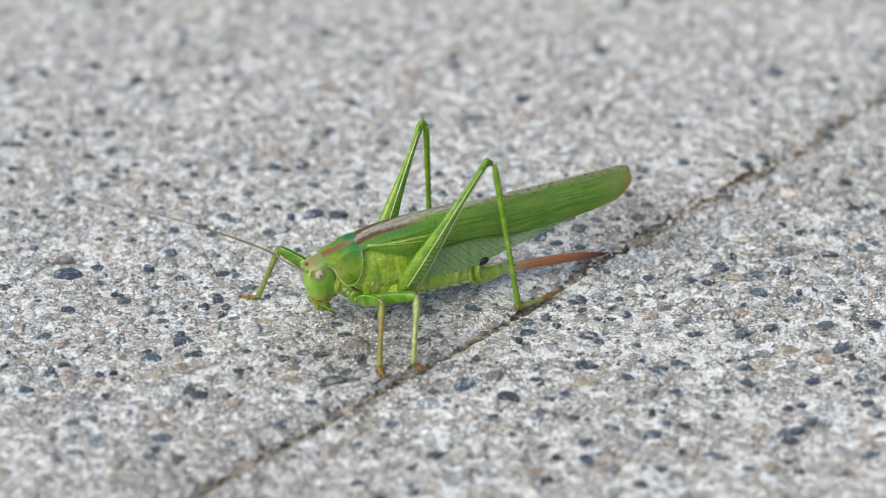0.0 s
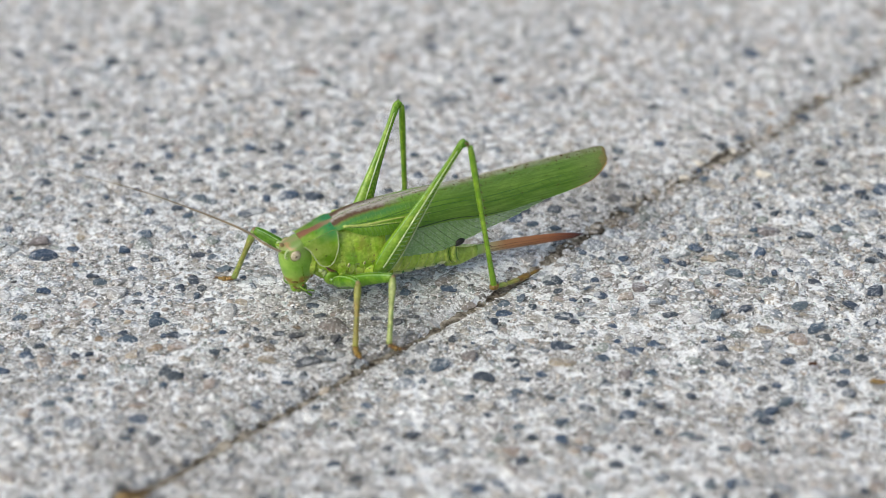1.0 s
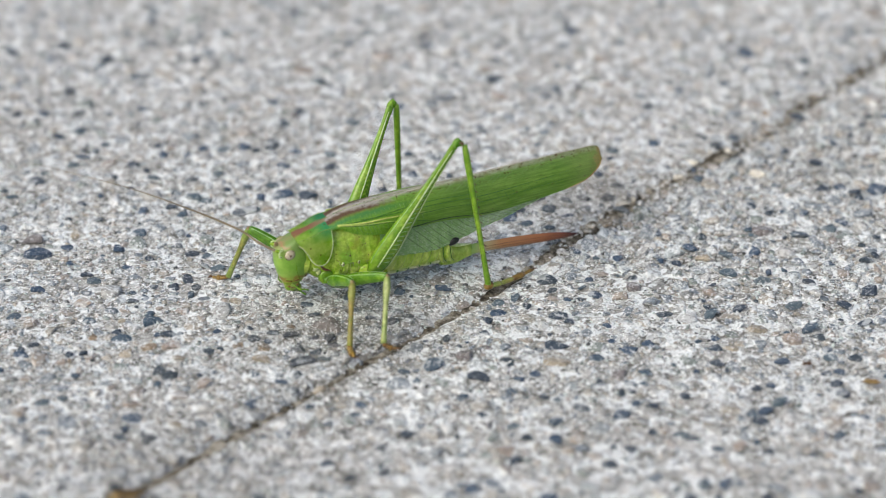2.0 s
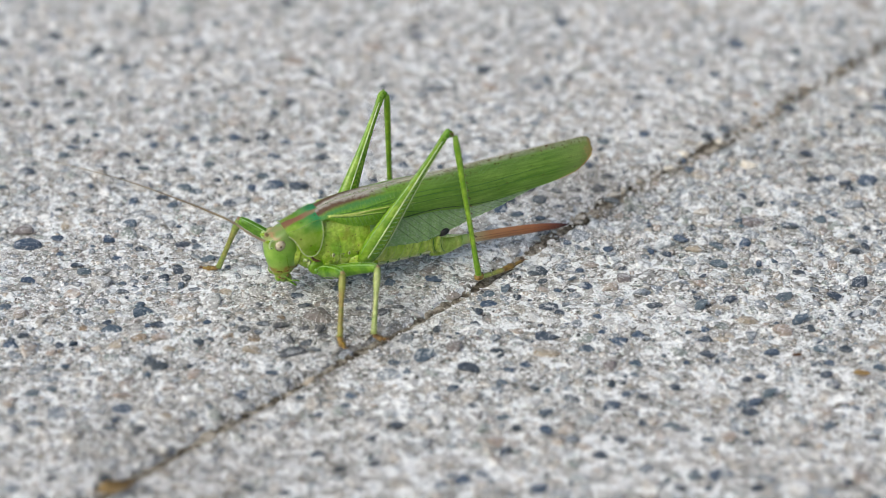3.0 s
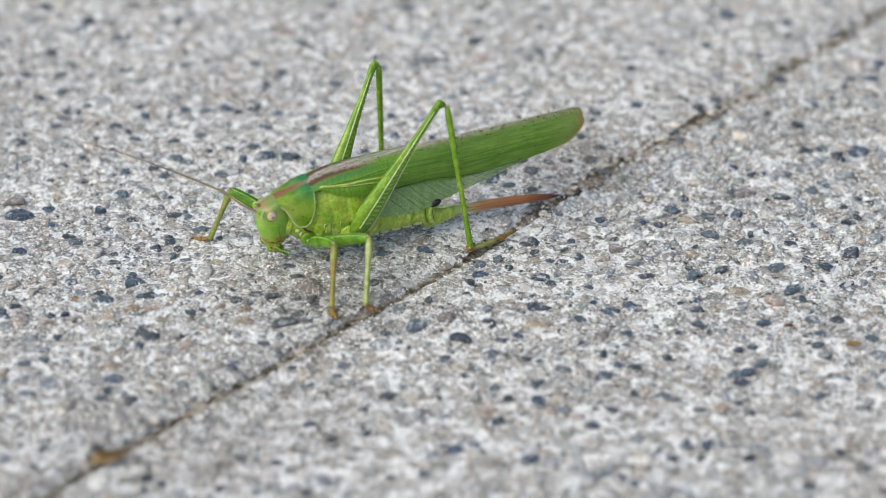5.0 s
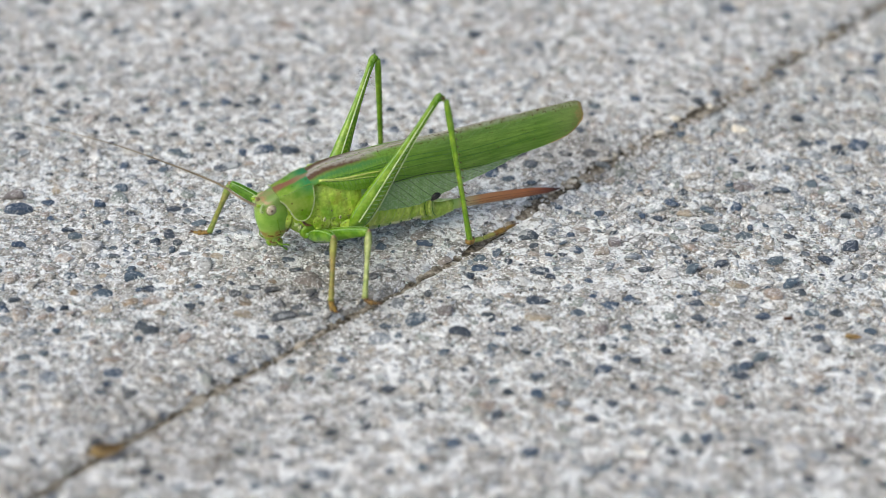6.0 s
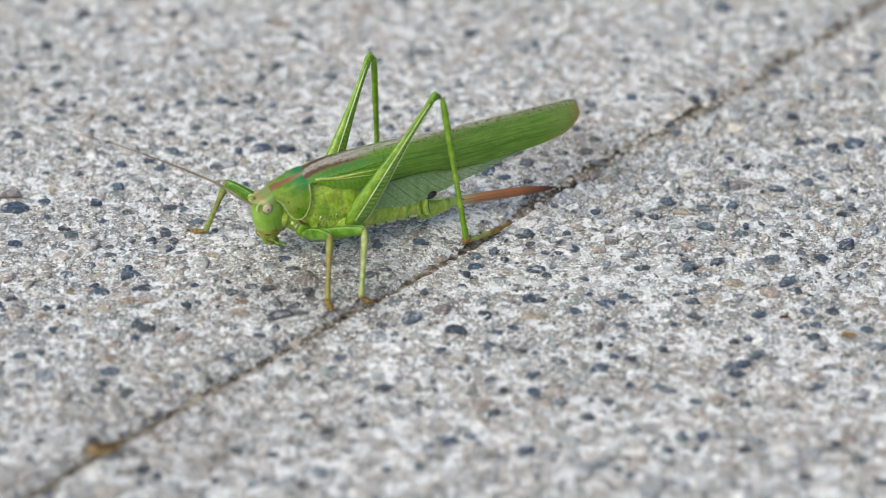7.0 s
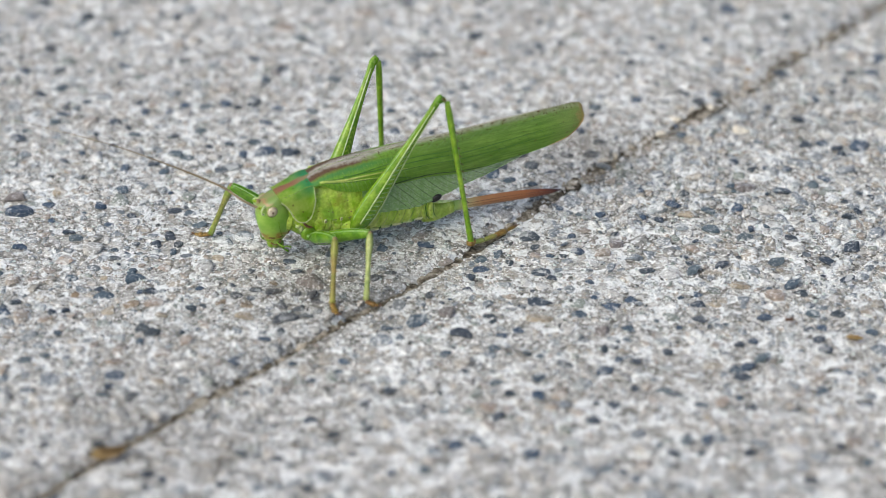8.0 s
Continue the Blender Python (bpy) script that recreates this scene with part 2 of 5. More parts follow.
def crumb_paint(name):
    """Lime and sand crumbs."""
    p = Paint(name, 0.8, 0.3)
    rand = p.tree.nodes.new("ShaderNodeNewGeometry").outputs["Random Per Island"]
    tone = p.ramp(rand, [(0.0, (0.78, 0.79, 0.785)), (0.45, (0.55, 0.61, 0.58)), (0.62, (0.40, 0.37, 0.32)), (0.76, (0.66, 0.67, 0.67)), (0.88, (0.09, 0.09, 0.09))], "CONSTANT")
    return p.done(tone, p.noise(p.place(), 3000, 4), 0.0001, 0.7)


def aggregate_paint(name):
    """The same washed concrete farther off, where stones are only texture."""
    p = Paint(name, 0.8, 0.3)
    where = p.place()
    cell = p.node("ShaderNodeTexVoronoi", Scale=330.0)
    p.link(where, cell.inputs["Vector"])
    sep = p.tree.nodes.new("ShaderNodeSeparateColor")
    p.link(cell.outputs["Color"], sep.inputs[0])
    base = p.ramp(sep.outputs[0], STONE_STOPS, "CONSTANT")
    edge = p.range(cell.outputs["Distance"], 0.35, 0.6)
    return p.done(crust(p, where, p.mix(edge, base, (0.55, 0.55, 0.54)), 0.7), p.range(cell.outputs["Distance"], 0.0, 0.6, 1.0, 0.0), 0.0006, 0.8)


def soil_paint(name):
    p = Paint(name, 0.95, 0.1)
    where = p.place()
    colour = p.ramp(p.noise(where, 500, 6, 0.7), [(0.40, (0.04, 0.034, 0.026)), (0.50, (0.16, 0.138, 0.105)), (0.60, (0.38, 0.345, 0.285))])
    return p.done(colour, p.noise(where, 1500, 5, 0.7), 0.0004, 1.0)


def speckle(p, where, colour, amount, tint, scale=1800.0):
    """Small round specks on some spots."""
    cell = p.node("ShaderNodeTexVoronoi", Scale=scale)
    p.link(where, cell.inputs["Vector"])
    sep = p.tree.nodes.new("ShaderNodeSeparateColor")
    p.link(cell.outputs["Color"], sep.inputs[0])
    dot = p.math("MULTIPLY", p.range(cell.outputs["Distance"], 0.14, 0.24, amount, 0.0), p.range(sep.outputs[0], 0.72, 0.74))
    return p.mix(dot, colour, tint)


def skin_paint(name, dark, light, rough=0.38, scale=350, speck=0.0, speck_col=(0.07, 0.05, 0.015), stretch=None, second=None, rows=False, blotch=None):
    """Insect cuticle: greens in soft patches, fine pits, some specks; rows adds the jumping thigh's herringbone."""
    p = Paint(name, rough, 0.5)
    where = p.local()
    colour = p.mix(p.range(p.noise(where, scale, 4, 0.6, stretch), 0.38, 0.62), dark, light)
    if second:
        colour = p.mix(p.range(p.noise(where, scale * 0.5, 3), 0.5, 0.62, 0.0, 0.75), colour, second)
    colour = p.mix(p.range(p.noise(where, scale * 5, 3), 0.42, 0.62, 0.35, 0.0), colour, tuple(c * 0.4 for c in dark))
    if blotch:
        colour = p.mix(p.range(p.noise(where, 330, 5, 0.65), 0.55, 0.68, 0.0, 0.5), colour, blotch)
    if rows:
        u, v, _ = p.axes(p.tree.nodes.new("ShaderNodeUVMap").outputs[0])
        across = p.math("SUBTRACT", p.math("FRACT", p.math("ADD", v, 0.5), 0.0), 0.46)
        lean = p.math("ABSOLUTE", across, 0.0)
        bars = p.math("FRACT", p.math("ADD", p.math("MULTIPLY", u, 1.25), p.math("MULTIPLY", lean, 9.0)), 0.0)
        bars = p.math("MULTIPLY", p.range(bars, 0.40, 0.55), p.range(lean, 0.09, 0.14, 0.6, 0.0))
        colour = p.mix(bars, colour, (0.06, 0.20, 0.008))
    if speck:
        colour = speckle(p, where, colour, speck, speck_col)
    p.bsdf.inputs["Subsurface Weight"].default_value = 0.1
    p.bsdf.inputs["Subsurface Radius"].default_value = (0.6, 1.0, 0.2)
    p.bsdf.inputs["Subsurface Scale"].default_value = 0.0005
    return p.done(colour, p.noise(where, 1400, 5, 0.65), 0.00007, 0.7)


def pronotum_paint(name):
    p = Paint(name, 0.24, 0.5)
    where = p.local()
    x, y, z = p.axes(where)
    colour = p.mix(p.range(p.noise(where, 300, 5), 0.4, 0.6), (0.24, 0.46, 0.028), (0.50, 0.64, 0.12))
    disc = p.range(p.math("ADD", z, p.math("MULTIPLY", x, -0.25)), 0.0108, 0.0130)
    hind = p.math("MULTIPLY", disc, p.range(p.math("ADD", x, p.math("MULTIPLY", p.noise(where, 350, 3), 0.002)), 0.0032, 0.0062, 0.1, 1.0))
    colour = p.mix(hind, colour, p.mix(p.noise(where, 500, 3), (0.035, 0.29, 0.10), (0.09, 0.44, 0.17)))
    wide = p.range(x, 0.0, 0.0055, 0.0007, 0.0002)
    off = p.math("ABSOLUTE", p.math("ADD", y, p.math("MULTIPLY", p.math("SUBTRACT", p.noise(where, 500, 4), 0.5), 0.0016)), 0.0)
    stripe = p.range(p.math("SUBTRACT", off, wide), 0.0, 0.0005, 1.0, 0.0)
    stripe = p.math("MULTIPLY", stripe, p.range(p.noise(where, 600, 3), 0.25, 0.45, 0.5, 1.0))
    colour = p.mix(stripe, colour, p.mix(p.range(x, 0.003, 0.0065), (0.42, 0.20, 0.11), (0.42, 0.42, 0.22)))
    colour = speckle(p, where, colour, 0.8, (0.12, 0.08, 0.02), 1300.0)
    return p.done(colour, p.noise(where, 1000, 5), 0.00009, 0.7)


def head_paint(name):
    """Vivid green cheeks, a dull translucent crown, tan lines round the feelers and a rust mouth edge."""
    p = Paint(name, 0.36, 0.45)
    where = p.local()
    x, y, z = p.axes(where)
    wave = p.math("MULTIPLY", p.math("SUBTRACT", p.noise(where, 420, 4), 0.5), 0.003)
    high = p.math("ADD", z, wave)
    colour = p.mix(p.range(p.noise(where, 320, 4), 0.38, 0.62), (0.16, 0.34, 0.03), (0.28, 0.46, 0.075))
    colour = p.mix(p.range(high, 0.0098, 0.0116, 0.0, 0.85), colour, (0.15, 0.23, 0.06))
    off = p.math("ABSOLUTE", y, 0.0)
    crown = p.math("MULTIPLY", p.range(off, 0.0002, 0.0009, 0.6, 0.0), p.range(z, 0.0110, 0.0121))
    colour = p.mix(crown, colour, p.mix(p.noise(where, 500, 3), (0.25, 0.18, 0.08), (0.27, 0.28, 0.12)))
    front = p.math("MULTIPLY", p.range(p.math("ADD", x, wave), -0.0012, -0.0026), p.range(high, 0.0102, 0.0113))
    colour = p.mix(p.math("MULTIPLY", front, 0.35), colour, (0.36, 0.27, 0.13))
    ridge = p.math("MULTIPLY", p.range(p.math("ABSOLUTE", p.math("SUBTRACT", high, 0.0118), 0.0), 0.0001, 0.0003, 0.8, 0.0), p.range(x, -0.0004, -0.0014))
    colour = p.mix(ridge, colour, (0.36, 0.20, 0.10))
    low = p.range(high, 0.0066, 0.0054, 0.0, 0.6)
    colour = p.mix(low, colour, (0.33, 0.36, 0.04))
    band = p.math("MULTIPLY", p.range(high, 0.0050, 0.0055), p.range(high, 0.0064, 0.0059))
    band = p.math("MULTIPLY", band, p.range(p.noise(where, 700, 3), 0.46, 0.56))
    colour = p.mix(p.math("MULTIPLY", band, 0.65), colour, (0.28, 0.075, 0.012))
    colour = speckle(p, where, colour, 0.4, (0.09, 0.15, 0.015), 2000.0)
    return p.done(colour, p.noise(where, 900, 4), 0.00004, 0.6)


def wing_paint(name):
    """Leaf-like fore wing: net of fine veins, pale upper edge, browned tip and specks."""
    p = Paint(name, 0.42, 0.45)
    uv = p.tree.nodes.new("ShaderNodeUVMap").outputs[0]
    u, v, _ = p.axes(uv)
    colour = p.mix(p.range(p.noise(uv, 0.5, 4, 0.6, (0.5, 1.0, 1.0)), 0.35, 0.65), (0.175, 0.345, 0.04), (0.26, 0.44, 0.07))
    streak = p.noise(uv, 1.3, 4, 0.6, (0.12, 1.8, 1.0))
    colour = p.mix(p.range(streak, 0.42, 0.6, 0.4, 0.0), colour, (0.05, 0.16, 0.018))
    colour = p.mix(p.range(v, 3.2, 1.0, 0.0, 0.3), colour, (0.26, 0.40, 0.13))
    net = p.node("ShaderNodeTexVoronoi", Scale=1.6)
    net.feature = "DISTANCE_TO_EDGE"
    m = p.node("ShaderNodeMapping")
    m.inputs["Scale"].default_value = (0.8, 1.7, 1.0)
    p.link(uv, m.inputs["Vector"])
    p.link(m.outputs[0], net.inputs["Vector"])
    lines = p.range(net.outputs["Distance"], 0.02, 0.09, 1.0, 0.0)
    colour = p.mix(p.math("MULTIPLY", lines, 0.16), colour, (0.06, 0.17, 0.02))
    base = p.range(u, 9.0, 28.0, 0.8, 0.0)
    rungs = p.math("ABSOLUTE", p.math("SUBTRACT", p.math("FRACT", p.math("ADD", p.math("MULTIPLY", u, 1.15), p.math("MULTIPLY", p.noise(uv, 0.6, 3), 1.6)), 0.0), 0.5), 0.0)
    rungs = p.range(rungs, 0.06, 0.16, 1.0, 0.0)
    lines = p.math("MAXIMUM", lines, p.math("MULTIPLY", rungs, p.range(u, 22.0, 28.0, 1.0, 0.0)))
    colour = p.mix(base, colour, p.mix(p.math("MULTIPLY", lines, 0.6), (0.29, 0.56, 0.045), (0.11, 0.32, 0.02)))
    edge = p.math("ADD", v, p.math("MULTIPLY", p.noise(uv, 1.2, 4), 0.7))
    pale = p.range(edge, 0.85, 1.45, 1.0, 0.0)
    tone = p.mix(p.range(p.noise(uv, 0.8, 4), 0.42, 0.6), (0.46, 0.48, 0.35), (0.30, 0.27, 0.17))
    colour = p.mix(p.math("MULTIPLY", pale, p.range(u, 20.0, 44.0, 0.95, 0.7)), colour, tone)
    dorsal = p.math("MULTIPLY", p.range(edge, 1.9, 2.6, 1.0, 0.0), p.range(p.math("ADD", u, p.math("MULTIPLY", p.noise(uv, 0.7, 3), 6.0)), 17.0, 21.0, 1.0, 0.0))
    wedge = p.math("ADD", p.math("ADD", v, p.math("MULTIPLY", p.noise(uv, 1.5, 4), 1.5)), p.range(u, 7.0, 20.0, 0.5, -0.55))
    colour = p.mix(dorsal, colour, p.mix(p.range(wedge, 1.4, 2.3), (0.53, 0.50, 0.44), (0.16, 0.09, 0.05)))
    teal = p.math("MULTIPLY", p.math("MULTIPLY", p.range(edge, 2.2, 2.6), p.range(edge, 3.7, 2.9)), p.range(u, 15.0, 21.0, 0.7, 0.0))
    colour = p.mix(teal, colour, (0.06, 0.26, 0.09))
    marks = p.math("MULTIPLY", p.range(p.noise(uv, 2.0, 3), 0.59, 0.64), p.range(v, 0.8, 2.2, 1.0, 0.0))
    colour = p.mix(marks, colour, (0.10, 0.05, 0.02))
    spots = p.math("MULTIPLY", p.range(p.noise(uv, 1.1, 3), 0.66, 0.69), p.range(u, 26.0, 40.0, 0.0, 0.8))
    colour = p.mix(spots, colour, (0.11, 0.06, 0.02))
    tip = p.range(p.math("ADD", u, p.math("MULTIPLY", p.math("SUBTRACT", p.noise(uv, 1.1, 5, 0.65), 0.5), 5.0)), 52.8, 54.4, 0.0, 0.85)
    colour = p.mix(p.range(u, 47.0, 53.5, 0.0, 0.5), colour, (0.31, 0.38, 0.13))
    colour = p.mix(tip, colour, (0.47, 0.33, 0.13))
    hem = p.math("MULTIPLY", p.range(p.math("ADD", u, p.math("MULTIPLY", p.noise(uv, 2.0, 3), 4.0)), 54.0, 56.0), 0.3)
    colour = p.mix(hem, colour, (0.20, 0.12, 0.05))
    p.bsdf.inputs["Subsurface Weight"].default_value = 0.0
    p.done(colour, p.math("ADD", p.math("MULTIPLY", lines, 0.3), p.noise(uv, 3.0, 5)), 0.00012, 0.7)
    glow = p.tree.nodes.new("ShaderNodeBsdfTranslucent")
    p.link(colour, glow.inputs["Color"])
    mixer = p.node("ShaderNodeMixShader", Fac=0.38)
    p.link(p.bsdf.outputs[0], mixer.inputs[1])
    p.link(glow.outputs[0], mixer.inputs[2])
    p.link(mixer.outputs[0], p.out.inputs["Surface"])
    return p.mat


def membrane_paint(name):
    """Thin hind wing: half clear, greyish green."""
    p = Paint(name, 0.35, 0.5)
    where = p.local()
    colour = p.mix(p.noise(where, 700, 3), (0.15, 0.30, 0.08), (0.25, 0.41, 0.145))
    colour = p.mix(p.range(p.noise(where, 3200, 3, 0.6), 0.5, 0.62, 0.0, 0.55), colour, (0.42, 0.52, 0.36))
    p.done(colour, p.noise(where, 1500, 3), 0.00008, 0.6)
    clear = p.tree.nodes.new("ShaderNodeBsdfTransparent")
    clear.inputs["Color"].default_value = (0.86, 0.95, 0.84, 1)
    mixer = p.node("ShaderNodeMixShader")
    x, y, z = p.axes(where)
    p.link(p.range(x, 0.025, 0.044, 0.97, 0.68), mixer.inputs[0])
    p.link(clear.outputs[0], mixer.inputs[1])
    p.link(p.bsdf.outputs[0], mixer.inputs[2])
    p.link(mixer.outputs[0], p.out.inputs["Surface"])
    return p.mat


def blade_paint(name):
    p = Paint(name, 0.32, 0.5)
    where = p.local()
    x, y, z = p.axes(where)
    along = p.math("ADD", p.range(x, 0.030, 0.051), p.math("MULTIPLY", p.noise(where, 500, 3, 0.5, (0.2, 1, 1)), 0.12))
    colour = p.ramp(along, [(0.0, (0.30, 0.50, 0.11)), (0.14, (0.32, 0.47, 0.12)), (0.24, (0.44, 0.38, 0.19)), (0.36, (0.42, 0.205, 0.085)), (0.72, (0.35, 0.13, 0.05)), (0.9, (0.17, 0.05, 0.025)), (1.0, (0.04, 0.012, 0.01))])
    return p.done(colour, p.noise(where, 1500, 4, 0.6, (0.15, 1, 1)), 0.00008, 0.6)


PEBBLE, PEBBLES = stone_paint("washed_pebble"), stone_paint("washed_pebbles", True)
SLATE, SLATES = stone_paint("slate_pebble", film=0.45, stops=SLATE_STOPS), stone_paint("slate_pebbles", True, film=0.45, stops=SLATE_STOPS)
BEIGE = stone_paint("beige_pebble", fixed=(0.35, 0.30, 0.23), film=0.45)
PINK = stone_paint("pink_pebble", fixed=(0.31, 0.255, 0.215), film=0.45)
MAUVE = stone_paint("mauve_pebble", fixed=(0.17, 0.15, 0.145), film=0.2)
RUST = stone_paint("rust_pebble", fixed=(0.22, 0.165, 0.11), film=0.45)
GREYSTONE = stone_paint("grey_pebble", fixed=(0.115, 0.135, 0.155), film=0.25)
QUARTZ = stone_paint("quartz_pebble", fixed=(0.64, 0.59, 0.49), film=0.5)
CEMENT, AGGREGATE, SOIL = cement_paint("cement"), aggregate_paint("washed_concrete"), soil_paint("joint_soil")
CRUMB = crumb_paint("lime_crumb")
GREEN = skin_paint("leg_green", (0.14, 0.30, 0.012), (0.265, 0.43, 0.036), 0.28, 420, 0.6)
THIGH = skin_paint("thigh_green", (0.135, 0.295, 0.014), (0.26, 0.42, 0.038), 0.26, 420, 0.5, rows=True)
DEEP = skin_paint("deep_green", (0.065, 0.195, 0.006), (0.16, 0.33, 0.02), 0.24, 420, 0.4)
BELLY = skin_paint("flank_green", (0.28, 0.49, 0.03), (0.56, 0.69, 0.11), 0.26, 420, 0.9, (0.16, 0.09, 0.02), second=(0.17, 0.42, 0.03), blotch=(0.24, 0.21, 0.035))
RING = skin_paint("ring_green", (0.31, 0.50, 0.04), (0.61, 0.71, 0.16), 0.30, 300, 0.5, stretch=(2.5, 0.6, 0.6))
CREAM = skin_paint("cream", (0.50, 0.60, 0.24), (0.72, 0.75, 0.46), 0.45, 400)
OLIVE = skin_paint("olive_shin", (0.17, 0.27, 0.035), (0.38, 0.43, 0.12), 0.4, 300, 0.5, stretch=(1, 1, 1), second=(0.28, 0.20, 0.05))
RUST_SHIN = skin_paint("rusty_shin", (0.21, 0.22, 0.03), (0.38, 0.40, 0.09), 0.34, 300, 0.5, second=(0.28, 0.17, 0.04))
PALE_SHIN = skin_paint("pale_shin", (0.20, 0.29, 0.05), (0.42, 0.47, 0.17), 0.34, 300, 0.5)
AMBER = skin_paint("amber_foot", (0.15, 0.07, 0.014), (0.36, 0.24, 0.045), 0.34, 520, 0.8)
BROWN = skin_paint("brown_horn", (0.09, 0.035, 0.015), (0.20, 0.09, 0.03), 0.4, 500)
HORN = skin_paint("antenna_tan", (0.20, 0.13, 0.06), (0.34, 0.25, 0.12), 0.5, 200)
RUSTY = skin_paint("rust_mouth", (0.10, 0.035, 0.008), (0.30, 0.11, 0.02), 0.35, 700)
FEELER = skin_paint("antenna_brown", (0.18, 0.135, 0.075), (0.29, 0.225, 0.13), 0.5, 200)
EYE = skin_paint("eye_cream", (0.48, 0.42, 0.29), (0.61, 0.55, 0.40), 0.2, 900)
BLACK = skin_paint("near_black", (0.006, 0.006, 0.006), (0.012, 0.012, 0.011), 0.3, 500)
STRAW = skin_paint("dry_straw", (0.28, 0.17, 0.06), (0.50, 0.35, 0.14), 0.7, 300)
PALE_LINE = skin_paint("pale_ridge", (0.45, 0.60, 0.22), (0.64, 0.74, 0.42), 0.4, 400)
MARGIN = skin_paint("wing_margin", (0.40, 0.37, 0.29), (0.62, 0.60, 0.53), 0.45, 700, 0.9)
YELLOW = skin_paint("yellow_vein", (0.40, 0.52, 0.09), (0.56, 0.64, 0.19), 0.4, 400)
LEAF_VEIN = skin_paint("vein_green", (0.05, 0.19, 0.015), (0.10, 0.27, 0.03), 0.45, 300)
RIB = skin_paint("wing_rib", (0.20, 0.42, 0.07), (0.34, 0.54, 0.15), 0.4, 300)
LIGHT_VEIN = skin_paint("vein_pale", (0.22, 0.42, 0.10), (0.34, 0.52, 0.19), 0.45, 300)
DARK_VEIN = skin_paint("vein_dark", (0.04, 0.08, 0.028), (0.08, 0.135, 0.045), 0.45, 300)
PRONOTUM, HEAD, WING, MEMBRANE, BLADE = pronotum_paint("pronotum"), head_paint("head"), wing_paint("fore_wing"), membrane_paint("hind_wing"), blade_paint("ovipositor")

# ---- the pavement: two washed-concrete slabs and their joint ----
JOINT = pose(0.0082, -0.00721, 0.0, 0, 0, 48.19)   # x along the joint, y towards the far slab
INTO_JOINT = JOINT.inverted()
SLAB, STEP = 400.0, -0.9                           # slab size and the front slab's drop, mm


def ragged(t, seed):
    return 0.35 * noise.noise(Vector((t * 0.11, seed, 0))) + 0.55 * noise.noise(Vector((t * 0.33, seed, 4))) + 0.3 * noise.noise(Vector((t * 0.9, seed, 7)))


BEND = ([-200, -90, -60, -45, -30, -15, -5, 5, 15, 30, 45, 60, 75, 95, 120, 200], [1.0, 1.4, 1.3, 0.95, 0.6, 0.0, -0.3, 0.3, 1.0, 1.4, 1.3, 0.4, 0.45, 0.65, 1.4, 1.4])


BEND_T = np.arange(-200.0, 201.0, 2.0)
BEND_N = np.array([ease(t, *BEND) for t in BEND_T])


def bend(t, n):
    """How far the joint swerves from its straight line, fading away from it."""
    return lerp(t, BEND_T, BEND_N) * max(0.0, 1 - abs(n) / 40)


def beside(t, n):
    """Distance across the joint, counted from its swerving middle."""
    return n - bend(t, n)


def slab_height(t, n):
    """Top of the concrete at t along and n across the joint, in mm."""
    far = n > 0
    d = abs(n) - max(0.22, 0.38 + 0.1 * max(0.0, min((t - 50) / 30, 1)) + 0.7 * ragged(t, 3.0 if far else 9.0))
    round_off, drop = (3.0 + 2.4 * ragged(t, 5.0), 1.8) if far else (1.2, 0.25)
    z = 0.0 if far else STEP
    if d < round_off:
        k = 1 - max(d, 0) / round_off
        z -= drop * k ** 2.2
    if d < 0:
        z -= min(-d * 4, 2.5)
    z += 0.22 * noise.noise(Vector((t * 0.05, n * 0.05, 1))) + 0.16 * noise.noise(Vector((t * 0.55, n * 0.55, 2))) + 0.10 * noise.noise(Vector((t * 1.6, n * 1.6, 3)))
    return z


def slab(name, far, label):
    ts = np.r_[np.linspace(-200, -116, 8), np.arange(-110, 161, 1.0), np.linspace(166, 200, 4)]
    ns = np.r_[np.arange(0.0, 6.0, 0.4), np.arange(6.0, 161, 1.1), np.linspace(168, SLAB, 10)]
    ns = ns if far else -ns
    bm = bmesh.new()
    grid = [[bm.verts.new((t, n + bend(t, n), slab_height(t, n))) for n in ns] for t in ts]
    fine_t, fine_n = (ts > -111) & (ts < 160), np.abs(ns) < 161
    for i in range(len(ts) - 1):
        for j in range(len(ns) - 1):
            f = bm.faces.new((grid[i][j], grid[i + 1][j], grid[i + 1][j + 1], grid[i][j + 1]))
            f.material_index = 0 if fine_t[i] and fine_n[j + 1] else 1
    rim = [g[0] for g in grid] + grid[-1][1:] + [g[-1] for g in grid[::-1]][1:] + grid[0][::-1][1:-1]
    foot = [bm.verts.new((v.co.x, v.co.y, -40)) for v in rim]
    for i in range(len(rim)):
        k = (i + 1) % len(rim)
        bm.faces.new((rim[i], rim[k], foot[k], foot[i])).material_index = 1
    ob = finish(name, bm, [CEMENT, AGGREGATE], None, label)
    ob.matrix_world = JOINT
    return tagged(ob, category="paving slab", kind="structure")


far_slab = slab("pavement_far", True, "grey washed-concrete paving slab with exposed river pebbles and chipped edge")
front_slab = slab("pavement_front", False, "grey washed-concrete paving slab with slate and quartz pebbles")


